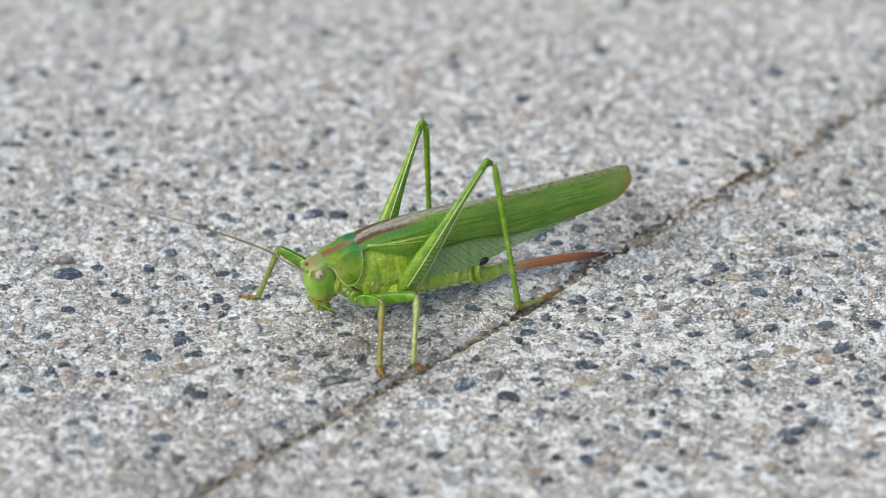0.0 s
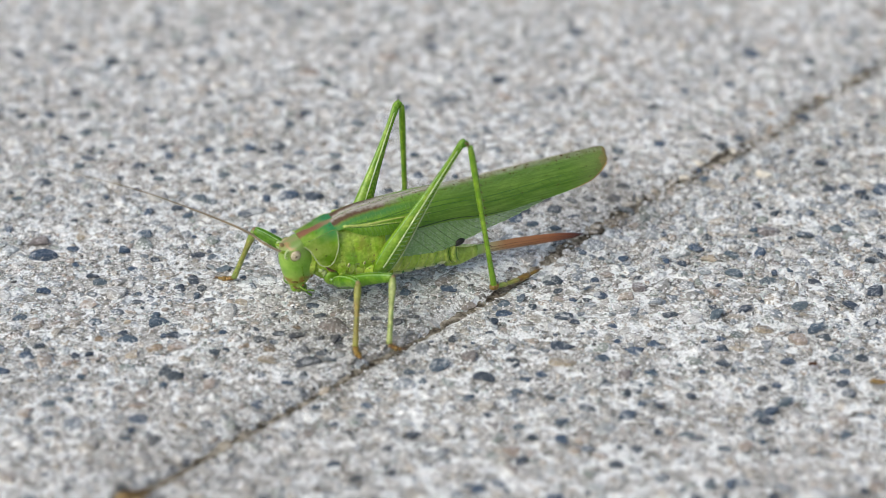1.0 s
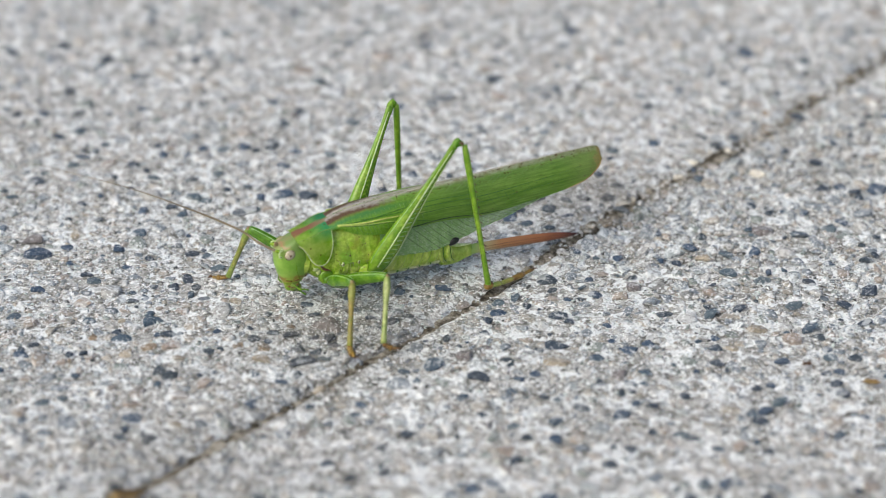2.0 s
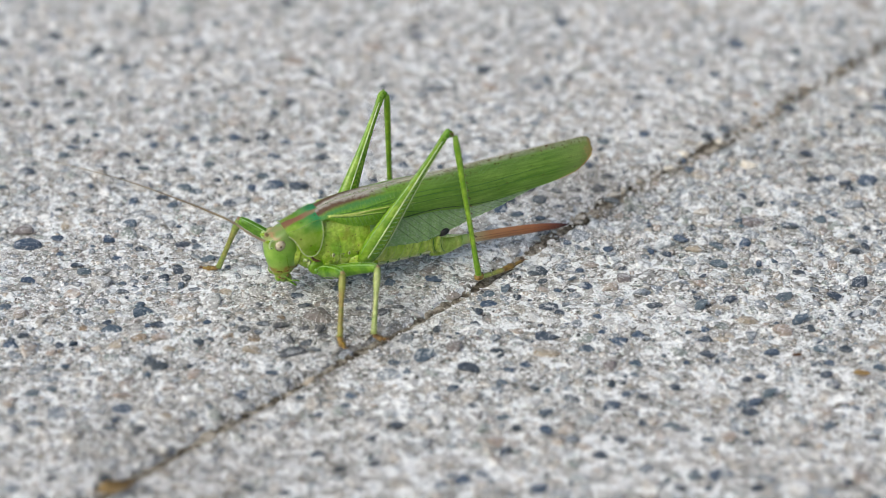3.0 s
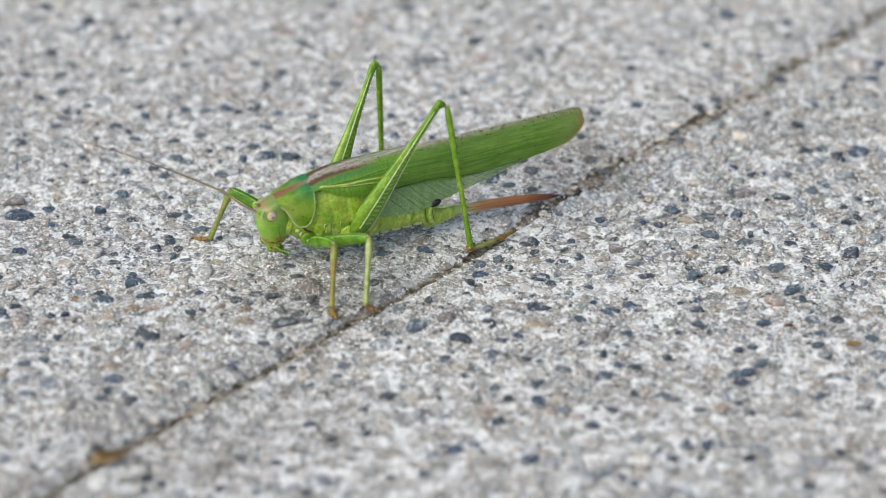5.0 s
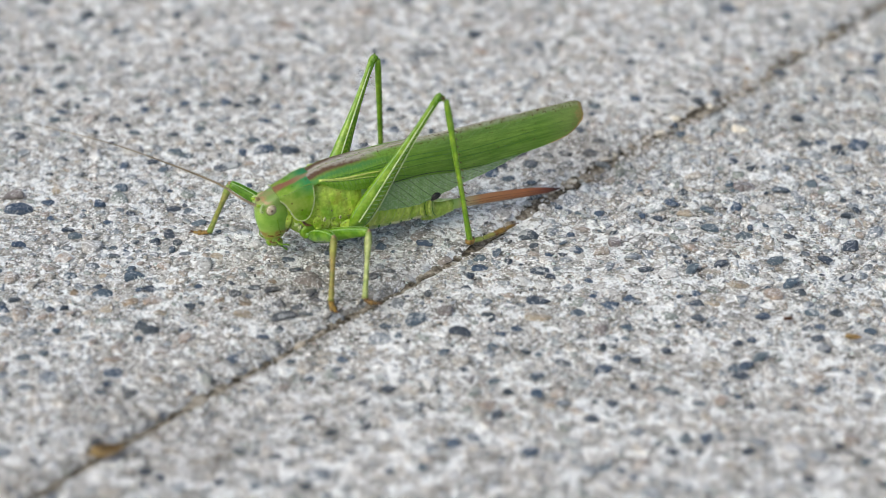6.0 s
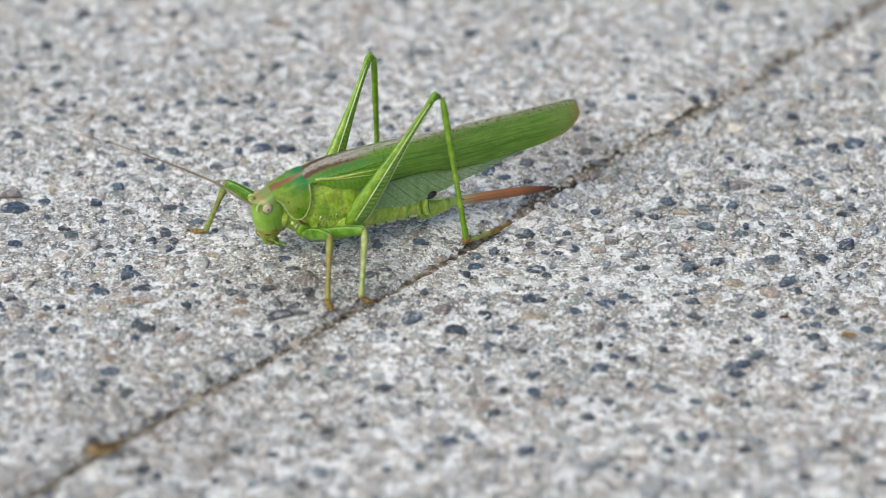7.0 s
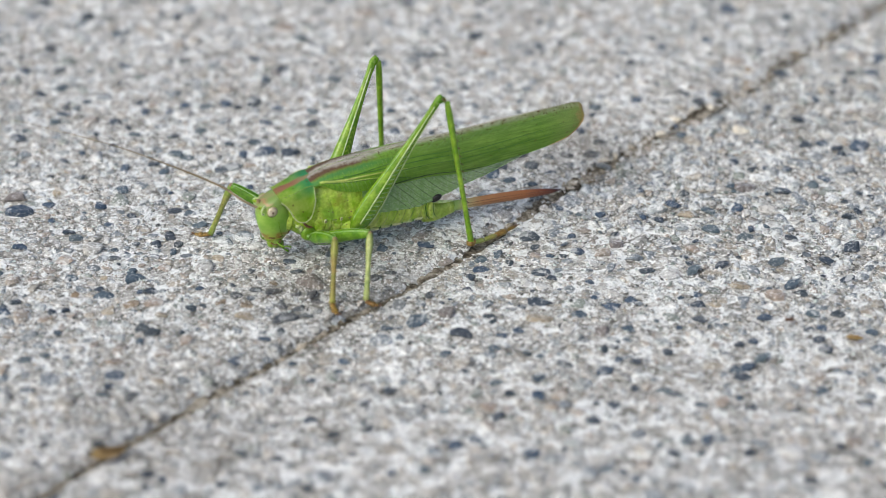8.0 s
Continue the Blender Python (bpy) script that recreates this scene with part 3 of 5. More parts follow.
def joint_filling():
    bm = bmesh.new()
    ts, ns = np.arange(-200, 200.1, 0.8), np.linspace(-1.6, 1.6, 7)
    grid = [[bm.verts.new((t, n + bend(t, n), lerp(t, [-30, 10, 40], [-1.2, -1.1, -0.75]) + 0.7 * noise.noise(Vector((t * 0.09, n * 0.2, 11))) + 0.4 * noise.noise(Vector((t * 1.1, n * 1.4, 12))))) for n in ns] for t in ts]
    for a, b in zip(grid, grid[1:]):
        for j in range(len(ns) - 1):
            bm.faces.new((a[j], b[j], b[j + 1], a[j + 1]))
    ob = finish("joint", bm, SOIL, None, "dark soil and grit filling the slab joint")
    ob.matrix_world = JOINT
    tagged(ob, category="joint", kind="structure")


joint_filling()


def ground_sheet():
    bm = bmesh.new()
    edges = [-60000, -8000, -1500, -405, 405, 1500, 8000, 60000]
    grid = [[bm.verts.new((x, y, -3)) for y in edges] for x in edges]
    for i in range(7):
        for j in range(7):
            if i != 3 or j != 3:
                bm.faces.new((grid[i][j], grid[i + 1][j], grid[i + 1][j + 1], grid[i][j + 1]))
    bed = [bm.verts.new((x, y, -41)) for x, y in ((-405, -405), (405, -405), (405, 405), (-405, 405))]
    bm.faces.new(bed)
    rim = (grid[3][3], grid[4][3], grid[4][4], grid[3][4])
    for i in range(4):
        bm.faces.new((rim[i], rim[(i + 1) % 4], bed[(i + 1) % 4], bed[i]))
    ob = finish("ground", bm, AGGREGATE, None, "grey paved ground around the slabs", smooth=False)
    ob.matrix_world = JOINT
    tagged(ob, category="ground", kind="structure")


ground_sheet()


def plain_slab_mesh():
    bm = bmesh.new()
    bmesh.ops.create_cube(bm, size=1)
    for v in bm.verts:
        v.co = Vector((v.co.x * 397, v.co.y * 397, v.co.z * 30 - 16.5))
    bmesh.ops.bevel(bm, geom=bm.edges[:], offset=2, segments=2, affect="EDGES")
    return bm


def more_slabs():
    first = finish("paving_slab", plain_slab_mesh(), AGGREGATE, None, "grey washed-concrete paving slab", smooth=False)
    tagged(first, category="paving slab", group="paving slabs", kind="structure")
    places = [(i * 400.0, j * 400.0 + 200.0) for i in range(-3, 4) for j in range(-4, 4) if not (i == 0 and j in (-1, 0))]
    for k, (t, n) in enumerate(places):
        m = JOINT @ pose(t * MM, n * MM, 0.0)
        if k == 0:
            first.matrix_world = m
        else:
            copy_thing(first, m)


more_slabs()

# ---- pebbles ----
# Slate pebbles that stand out, one of them standing for a shadow, in mm: x, y, half width.
DARK_FAR = [(-52.8, 42.1, 1.2), (-45.0, 41.2, 1.2), (-41.1, 40.8, 1.2), (-37.8, 41.2, 1.2), (-32.7, 41.2, 1.6), (-47.8, 38.5, 1.2), (-68.2, 34.6, 1.2), (-66.6, 37.7, 1.2),
    (-73.4, 28.6, 1.5), (-57.2, 34.0, 1.2), (-53.2, 29.9, 1.2), (-41.6, 31.0, 1.4), (-46.0, 29.0, 1.2), (-29.9, 33.7, 1.2), (-21.6, 33.5, 1.5), (-7.4, 30.7, 1.4),
    (-31.3, 26.1, 1.2), (-30.1, 23.0, 2.0), (-25.1, 23.0, 2.0), (-45.4, 22.3, 1.5), (-42.8, 20.9, 1.2), (-60.7, 14.4, 1.2), (-53.5, 9.4, 1.4), (-64.7, 4.4, 1.2),
    (-43.6, 2.5, 1.1), (-41.1, 1.7, 1.1), (-69.2, 2.1, 2.2), (-60.5, 70.5, 1.3), (-72.1, 64.4, 1.3), (-69.3, 54.9, 1.3), (-25.7, 68.1, 1.6), (-66.8, 78.1, 1.3),
    (-57.4, 56.8, 1.3), (-33.3, 59.6, 1.3), (-27.8, 55.4, 1.3), (-18.2, 51.2, 1.3), (-71.7, 45.7, 1.3), (-35.6, 17.4, 2.0), (-48.5, 18.8, 1.1), (-76.1, 54.9, 1.3)]
DARK_NEAR = [(-60.3, -4.5, 1.0), (-59.5, -6.5, 1.7), (-68.0, -9.4, 1.1), (-70.5, -17.7, 1.1), (-58.4, -19.2, 1.2), (-48.4, -19.4, 1.8), (-52.4, -24.4, 1.5), (-53.5, -22.3, 0.9),
    (-44.9, -23.2, 1.3), (-31.7, -24.9, 1.1), (-28.7, -22.9, 1.1), (-38.1, -28.6, 1.1), (-45.6, -34.1, 1.2), (-44.1, -35.5, 1.5), (-67.8, -29.1, 1.1), (-62.2, -42.9, 1.3),
    (-59.5, -41.8, 1.0), (-48.5, -47.5, 1.5), (-45.3, -53.3, 1.4), (-49.0, -65.2, 1.0), (-56.7, -65.2, 1.0), (-26.5, -37.3, 1.1), (-23.3, -31.6, 1.9), (-7.2, -17.5, 1.1),
    (-1.3, -9.1, 1.2), (-38.9, -2.3, 1.1), (-18.7, -26.6, 1.2), (-13.1, -18.0, 0.9), (-45.2, -10.5, 0.9), (-21.3, -28.3, 1.2), (-17.0, -11.8, 1.0), (-8.7, -10.0, 1.1)]
DARK_WING = [(29.0, 26.1, 1.5), (27.2, 21.9, 1.5), (23.3, 21.9, 1.3), (17.2, 17.8, 1.4), (11.4, 17.8, 1.3), (10.3, 14.8, 1.3), (15.4, 21.9, 1.2), (29.5, 18.8, 1.3),
    (20.1, 15.8, 1.1), (26.2, 30.3, 1.2), (13.2, 12.8, 1.2), (19.8, 20.9, 1.1), (36.6, 42.3, 1.2), (52.2, 66.9, 1.2), (57.9, 80.6, 1.7), (36.5, 57.2, 1.3),
    (17.7, 62.0, 1.2), (8.2, 69.3, 1.6), (-4.9, 84.5, 1.4), (-16.1, 89.8, 1.5), (21.7, 84.5, 1.3), (-45.2, 89.8, 1.5), (-75.9, 84.5, 1.5), (-49.8, 78.1, 1.2)]
DARK_FRONT = [(5.8, -18.0, 1.2), (7.9, -15.4, 1.6), (15.5, -5.2, 1.7), (17.4, -16.3, 1.6), (18.7, -18.0, 0.9), (23.7, -10.0, 1.2), (16.8, -25.3, 1.9), (8.5, -29.6, 1.1),
    (10.6, -35.2, 1.1), (12.8, -33.6, 1.1), (13.9, -26.9, 0.9), (22.7, -29.1, 1.2), (28.2, -26.6, 1.3), (31.0, -24.9, 0.9), (30.3, -32.9, 1.2), (27.2, -36.5, 1.3),
    (22.8, -36.5, 1.1), (16.1, -40.8, 0.8), (15.4, -47.1, 1.3), (4.4, -45.5, 0.8), (9.0, -48.3, 1.2), (10.8, -51.4, 1.1), (15.5, -52.1, 1.4), (-3.3, -31.4, 1.75),
    (-13.7, -42.1, 1.0), (-7.4, -33.3, 1.0), (4.0, -34.9, 1.8), (25.0, -19.4, 0.7), (1.4, -40.5, 1.1), (30.7, -42.9, 1.0), (5.1, -21.5, 0.9)]
DARK_RIGHT = [(41.7, -30.8, 1.2), (41.7, -25.8, 1.2), (39.1, -24.1, 0.7), (46.4, -14.5, 1.2), (41.6, -16.3, 1.3), (46.1, -3.2, 1.4), (51.0, -5.4, 1.6), (34.4, -15.9, 1.2),
    (55.2, -13.6, 1.6), (57.0, -20.8, 1.5), (58.6, -22.9, 1.1), (51.9, -30.5, 1.2), (59.4, 9.8, 1.5), (54.9, 17.4, 1.1), (67.2, 14.2, 1.2), (65.4, 27.1, 1.4),
    (68.9, 26.7, 1.3), (75.2, 25.7, 1.8), (51.7, 19.9, 1.4), (46.2, 3.0, 1.2), (66.4, -18.9, 1.1), (63.9, -13.6, 1.3), (59.3, -6.3, 1.3), (68.7, -9.1, 1.4),
    (58.5, -34.1, 1.0), (59.5, -29.6, 1.1), (69.7, 1.1, 1.2), (40.6, -11.8, 0.8), (49.4, -37.3, 0.9), (37.4, 0.2, 0.9), (65.5, 35.7, 1.2), (81.6, 54.9, 1.4)]
DARK_EDGE = [(49.7, -42.1, 1.4), (47.3, -44.3, 1.3), (45.5, -44.8, 1.1), (46.6, -47.1, 1.3), (59.5, -39.7, 1.6), (63.5, -29.6, 1.1), (34.4, -50.6, 1.2), (36.0, -51.4, 1.2),
    (26.5, -54.4, 1.4), (23.3, -58.8, 1.1), (2.9, -64.5, 1.3), (6.2, -63.1, 1.2), (13.5, -67.1, 1.5), (39.5, -63.8, 1.2), (45.3, -66.9, 1.2), (62.0, -69.4, 1.0),
    (64.2, -54.4, 1.0), (47.0, -55.1, 1.1), (62.5, -46.0, 1.0), (39.5, -54.4, 1.0), (58.0, -50.6, 1.1), (-18.6, -58.0, 1.2), (-10.4, -53.6, 1.1), (-15.2, -61.7, 1.2),
    (-7.1, -50.6, 1.2), (-28.0, -66.6, 1.0), (-1.9, -70.8, 1.1), (24.7, -70.8, 1.1), (33.9, -66.6, 1.1), (68.0, -34.9, 1.0), (-30.7, -74.2, 1.1), (53.4, -73.6, 1.1)]
DARK_SMALL = [(1.1, -25.7, 0.5), (15.6, -22.1, 0.7), (14.2, -14.1, 0.5), (11.5, -27.1, 0.6), (2.5, -24.4, 0.5), (-4.3, -24.1, 0.5), (27.4, -3.8, 0.5), (24.2, 2.3, 0.6),
    (20.0, -21.3, 0.5), (21.4, -7.3, 0.7), (26.7, -26.3, 0.5), (-6.6, -11.6, 0.6), (25.4, -23.9, 0.9), (8.9, -31.3, 0.9), (2.4, -38.6, 0.8), (12.5, -27.5, 0.6),
    (31.5, -24.2, 0.9), (24.5, -27.4, 0.5), (11.3, -40.3, 0.5), (27.9, -42.2, 0.9), (29.7, -36.5, 0.8), (71.8, -13.8, 0.7), (62.7, -18.0, 0.5), (53.5, -21.9, 0.5),
    (45.6, -32.3, 0.6), (42.8, -32.9, 0.6), (60.1, -33.5, 1.1), (37.9, -33.1, 0.8), (57.8, -38.8, 0.5), (56.2, -39.9, 0.5)]
# Pebble (-35.5, -5.3) is put in for the far front foot's shadow.
DARK_HEAD = [(-50.4, 0.7, 1.0), (-54.2, -2.2, 1.0), (-58.7, 2.0, 0.5), (-52.1, -10.4, 0.7), (-43.2, -22.9, 0.8), (-47.0, -23.4, 0.7), (-37.6, -22.3, 0.8), (-32.1, -21.4, 0.7),
    (-65.4, 6.6, 0.5), (-35.5, -5.3, 0.9), (-36.6, -27.8, 0.7), (-25.5, -23.5, 1.4), (-21.8, -24.1, 1.2), (-26.6, -35.5, 0.8), (-39.3, -35.7, 0.8), (-23.2, -13.9, 1.4),
    (-22.2, -17.2, 1.0), (-24.3, -27.9, 1.2), (-20.2, -30.7, 1.2)]
DARK_ROW = [(-78.8, 24.8, 1.0), (-84.9, 41.0, 1.3), (-73.8, 28.0, 1.0), (-72.8, 31.6, 0.9), (-68.6, 34.4, 1.0), (-63.1, 42.2, 1.0), (-82.6, 23.8, 1.3), (-77.0, 22.8, 1.0), (-86.0, 51.2, 1.3),
    (-83.7, 48.7, 0.8), (-43.1, 21.5, 1.1), (-39.5, 25.2, 0.8), (-34.5, 17.8, 1.7), (-28.3, 40.0, 1.3), (-33.5, 40.7, 1.0), (-59.6, 95.3, 1.1), (-81.2, 70.4, 0.8), (-86.7, 83.1, 0.9),
    (-47.7, 69.4, 0.8), (-33.0, 67.5, 0.8), (-22.7, 66.2, 0.8), (-43.0, 93.3, 0.8), (-18.8, 95.7, 1.0), (-10.9, 99.8, 0.9), (-21.1, 80.5, 0.9), (-49.0, 77.6, 1.0), (-58.4, 58.1, 0.7)]
DARK_BACK = [(1.0, 75.9, 1.4), (8.0, 69.6, 0.8), (1.5, 64.8, 0.9), (-0.7, 61.2, 0.8), (3.0, 56.4, 0.8), (7.7, 54.1, 0.7), (21.5, 56.3, 0.8), (34.6, 73.2, 0.9), (33.2, 86.0, 0.8),
    (20.6, 75.8, 0.9), (49.7, 71.8, 0.8), (68.0, 71.6, 0.8), (64.4, 54.8, 1.6), (41.8, 68.2, 0.8), (37.4, 43.6, 0.8), (18.9, 90.0, 0.8), (55.9, 91.0, 0.8), (54.8, 85.8, 0.8),
    (-5.3, 46.1, 0.8), (8.2, 48.3, 0.7), (45.3, 45.8, 0.8), (40.9, 48.7, 0.7)]
GREYISH = [(7.5, -29.6, 1.0), (2.7, -33.3, 1.4), (13.3, -33.1, 1.0), (15.5, -21.5, 1.2), (20.1, -43.5, 1.7), (70.2, -15.6, 1.0), (54.9, -25.7, 1.1), (61.0, -11.3, 1.0),
    (-52.7, 2.0, 0.9), (-46.3, 5.2, 1.2), (-49.0, -8.3, 1.2), (-51.9, -12.9, 1.1), (-59.6, -10.4, 1.2), (-54.9, -15.7, 1.3), (-40.4, -12.0, 1.0), (-29.6, -17.2, 1.0)]
BROWNISH = [(1.8, -28.5, 2.6), (26.2, -34.2, 1.4), (6.0, -26.2, 0.9)]
TINTED = [(-60.0, -13.6, 2.1, 1), (-43.3, -16.3, 1.6, 1), (-71.3, 6.9, 2.4, 2), (53.7, 11.2, 2.8, 2), (29.4, -7.6, 2.1, 2), (16.6, -30.3, 2.6, 0), (-20.1, -20.6, 2.9, 2), (-44.5, -26.9, 1.8, 1),
    (-29.3, -27.8, 1.5, 3), (-15.3, 9.8, 1.9, 0), (-63.9, 8.8, 1.8, 0), (-38.6, -38.1, 1.5, 1), (58.9, 54.2, 1.3, 3), (26.8, 13.8, 1.1, 3), (-20.4, -38.1, 1.3, 0), (42.5, -53.6, 1.4, 1),
    (-28.7, 73.0, 2.7, 1), (-13.1, 79.4, 2.2, 1), (9.2, 62.0, 1.9, 1)]
TINTED_MORE = [(-53.2, -19.2, 0.9, 0), (-57.1, -24.1, 1.1, 3), (-47.8, -26.9, 1.4, 3), (-51.2, -28.6, 1.8, 0), (-61.0, -31.4, 1.1, 1), (-59.8, -30.8, 0.8, 3), (-33.6, -26.4, 1.3, 3), (-29.7, -31.1, 1.8, 0),
    (-27.8, -18.7, 1.0, 1), (-25.8, -21.0, 0.9, 3), (-27.2, -13.6, 0.9, 1), (-48.7, -43.7, 1.6, 1), (-41.7, -48.9, 1.5, 0), (-42.6, -30.3, 1.3, 0), (-35.0, -13.1, 1.4, 0), (8.3, -54.6, 1.9, 1),
    (5.4, -48.3, 1.3, 2), (42.5, -9.4, 1.6, 1), (42.1, 1.7, 1.7, 0), (54.2, -24.4, 1.9, 1), (49.2, -21.0, 2.0, 0), (44.2, -26.1, 1.5, 0), (-28.9, 53.3, 1.3, 2), (-26.6, 28.8, 1.1, 1)]
JOINT_STONES = [(29.8, 20.8, 1.1, 4), (25.8, 15.0, 0.7, 3), (31.9, 22.7, 0.7, 4), (43.6, 35.8, 1.2, 4), (40.4, 30.7, 1.0, 4), (49.8, 40.7, 0.9, 4), (58.4, 50.8, 1.1, 3), (68.0, 62.8, 1.1, 0),
    (37.7, 25.2, 0.8, 1), (54.8, 31.9, 1.3, 4), (53.2, 45.1, 0.8, 0), (34.8, 26.0, 0.7, 0), (47.0, 39.6, 0.8, 4), (24.2, 13.0, 0.7, 4), (61.7, 52.0, 0.8, 0)]


def stone_shapes(count):
    """Worn pebble shapes: a ball, planed and dented at random."""
    bm = bmesh.new()
    bmesh.ops.create_icosphere(bm, subdivisions=2, radius=1)
    bm.verts.ensure_lookup_table()
    ball = np.array([v.co[:] for v in bm.verts])
    tris = np.array([[v.index for v in f.verts] for f in bm.faces])
    bm.free()
    rng = np.random.default_rng(4)
    shapes = []
    for _ in range(count):
        p = ball.copy()
        for k in range(8):
            d = rng.normal(size=3) * (1, 1, 0.45 if k < 5 else 1)
            d /= np.linalg.norm(d)
            lim = rng.uniform(0.38, 0.8)
            over = np.maximum(p @ d - lim, 0)
            p -= over[:, None] * d * 0.97
        p *= 1 + 0.06 * rng.normal(size=(len(p), 1))
        p[:, 2] = np.where(p[:, 2] > 0.5, 0.5 + (p[:, 2] - 0.5) * 0.3, p[:, 2])
        p[:, :2] /= np.abs(p[:, :2]).max()
        shapes.append(p * [1, 1, 1 / np.abs(p[:, 2]).max()])
    return shapes, tris


SHAPES, TRIS = stone_shapes(24)


def seen_ground(x, y):
    """The stretch of pavement near the insect that gets real stones (mm)."""
    return -86 < y < 124 and abs(x) < 82 + 0.165 * (y + 30)


def scatter():
    """Pack stones of falling size; returns rows of x, y, half width, kind."""
    rng = np.random.default_rng(11)
    cell, table, rows = 3.0, {}, []

    def free(x, y, r, slack):
        i, j = int(x // cell), int(y // cell)
        for a in range(i - 2, i + 3):
            for b in range(j - 2, j + 3):
                for (u, v, s) in table.get((a, b), ()):
                    if (u - x) ** 2 + (v - y) ** 2 < (slack * (r + s)) ** 2:
                        return False
        return True

    def keep(x, y, r, kind):
        table.setdefault((int(x // cell), int(y // cell)), []).append((x, y, r))
        rows.append((x, y, r, kind))

    for stones in (DARK_FAR, DARK_NEAR, DARK_WING, DARK_FRONT, DARK_RIGHT, DARK_EDGE):
        for x, y, r in stones:
            keep(x, y, r * 1.25, 1)
    for x, y, r, kind in TINTED + TINTED_MORE + JOINT_STONES:
        keep(x, y, r, 2 + kind)
    for stones, kind in ((BROWNISH, 4), (DARK_HEAD, 1), (DARK_SMALL, 1), (DARK_ROW, 1), (DARK_BACK, 1), (GREYISH, 8)):
        for x, y, r in stones:
            if free(x, y, r, 0.6):
                keep(x, y, r * 1.12, kind)
    for tries, lo, hi, slack in ((2600, 1.5, 2.5, 0.84), (18000, 0.9, 1.5, 0.78), (60000, 0.45, 0.9, 0.76), (42000, 0.28, 0.45, 0.78)):
        for _ in range(tries):
            y = rng.uniform(-86, 124)
            x = rng.uniform(-108, 108)
            r = lo + (hi - lo) * rng.random() ** 1.8
            if not seen_ground(x, y) or (hi < 0.6 and (y < -55 or y > 60)):
                continue
            t, n, _ = INTO_JOINT @ Vector((x * MM, y * MM, 0)) / MM
            n = beside(t, n)
            if abs(n) < r * 0.7 + (0.3 if n > 0 else 0.9) and not (r < 1.3 and t > -8 and noise.noise(Vector((t * 0.2, 3, 8))) > (-0.3 if t > 22 else 0.05)):
                continue
            if free(x, y, r, slack):
                keep(x, y, r, 7 if 0.6 < r < 1.7 and rng.random() < 0.065 else 0)
    return rows


KINDS = {8: (GREYSTONE, "blue-grey pebble"), 7: (SLATE, "dark slate-blue pebble"), 1: (SLATE, "dark slate-blue pebble"), 2: (BEIGE, "beige pebble"), 3: (PINK, "pinkish-brown pebble"), 4: (MAUVE, "mauve-grey pebble"), 5: (RUST, "rust-brown pebble"), 6: (QUARTZ, "cream quartz pebble")}


def lay_stones():
    rng = np.random.default_rng(23)
    pieces = {True: [], False: []}
    bulk = {True: [], False: []}
    for x, y, r, kind in scatter():
        t, n, _ = INTO_JOINT @ Vector((x * MM, y * MM, 0)) / MM
        far = beside(t, n) > 0
        long = rng.uniform(0.68, 1.0)
        size = np.array([r, r * long, r * rng.uniform(0.34, 0.5)])
        if kind not in (0, 7):
            size = np.array([r, r * rng.uniform(0.55, 0.85), r * rng.uniform(0.3, 0.4)])
        if kind == 6:
            size *= (1.35, 1.35, 1.8)
        turn = rng.uniform(0, 2 * math.pi) if kind in (0, 7) else rng.uniform(-0.35, 0.35) - radians(48.2)
        z = max(slab_height(t, beside(t, n)), -0.7 if t > 15 else -1.3) + rng.uniform(-0.35, 0.0) * size[2] + (0.05 if kind == 0 else 0.1 + 0.3 * size[2])
        tilt = rng.uniform(-0.22, 0.22, 2)
        row = (t, n, z, size, turn, tilt, int(rng.integers(len(SHAPES))), kind)
        near = kind not in (0, 7) or (r > 0.95 and (x + 5) ** 2 / 55 ** 2 + (y + 8) ** 2 / 34 ** 2 < 1)
        (pieces if near else bulk)[far].append(row)
    meshes = {}
    for far, parent in ((True, far_slab), (False, front_slab)):
        named = sorted(pieces[far], key=lambda r: (2 if r[7] in (0, 7) else int(r[7] == 1), math.hypot(r[0] + 6, r[1])))
        for t, n, z, size, turn, tilt, shape, kind in named[:300]:
            key = (shape, kind)
            if key not in meshes:
                me = bpy.data.meshes.new("pebble")
                me.from_pydata((SHAPES[shape] * MM).tolist(), [], TRIS.tolist())
                me.polygons.foreach_set("use_smooth", np.zeros(len(TRIS), bool))
                me.materials.append(KINDS[kind][0] if kind else PEBBLE)
                meshes[key] = me
            ob = new("pebble", meshes[key])
            ob.parent = parent
            ob.matrix_basis = pose(t * MM, n * MM, z * MM, math.degrees(tilt[0]), math.degrees(tilt[1]), math.degrees(turn)) @ Matrix.Diagonal((*size, 1))
            if kind:
                tagged(ob, KINDS[kind][1])
        rest = bulk[far] + named[300:]
        for dark, mat, name, label in ((False, PEBBLES, "pebbles", "small washed river pebbles set in cement"), (True, SLATES, "dark_pebbles", "small dark slate pebbles set in cement")):
            packed = [(t, n, z, size, (tilt[0], tilt[1], turn), shape) for t, n, z, size, turn, tilt, shape, kind in rest if (kind in (1, 7)) == dark]
            joined(name, SHAPES, TRIS, packed, mat, parent, label)


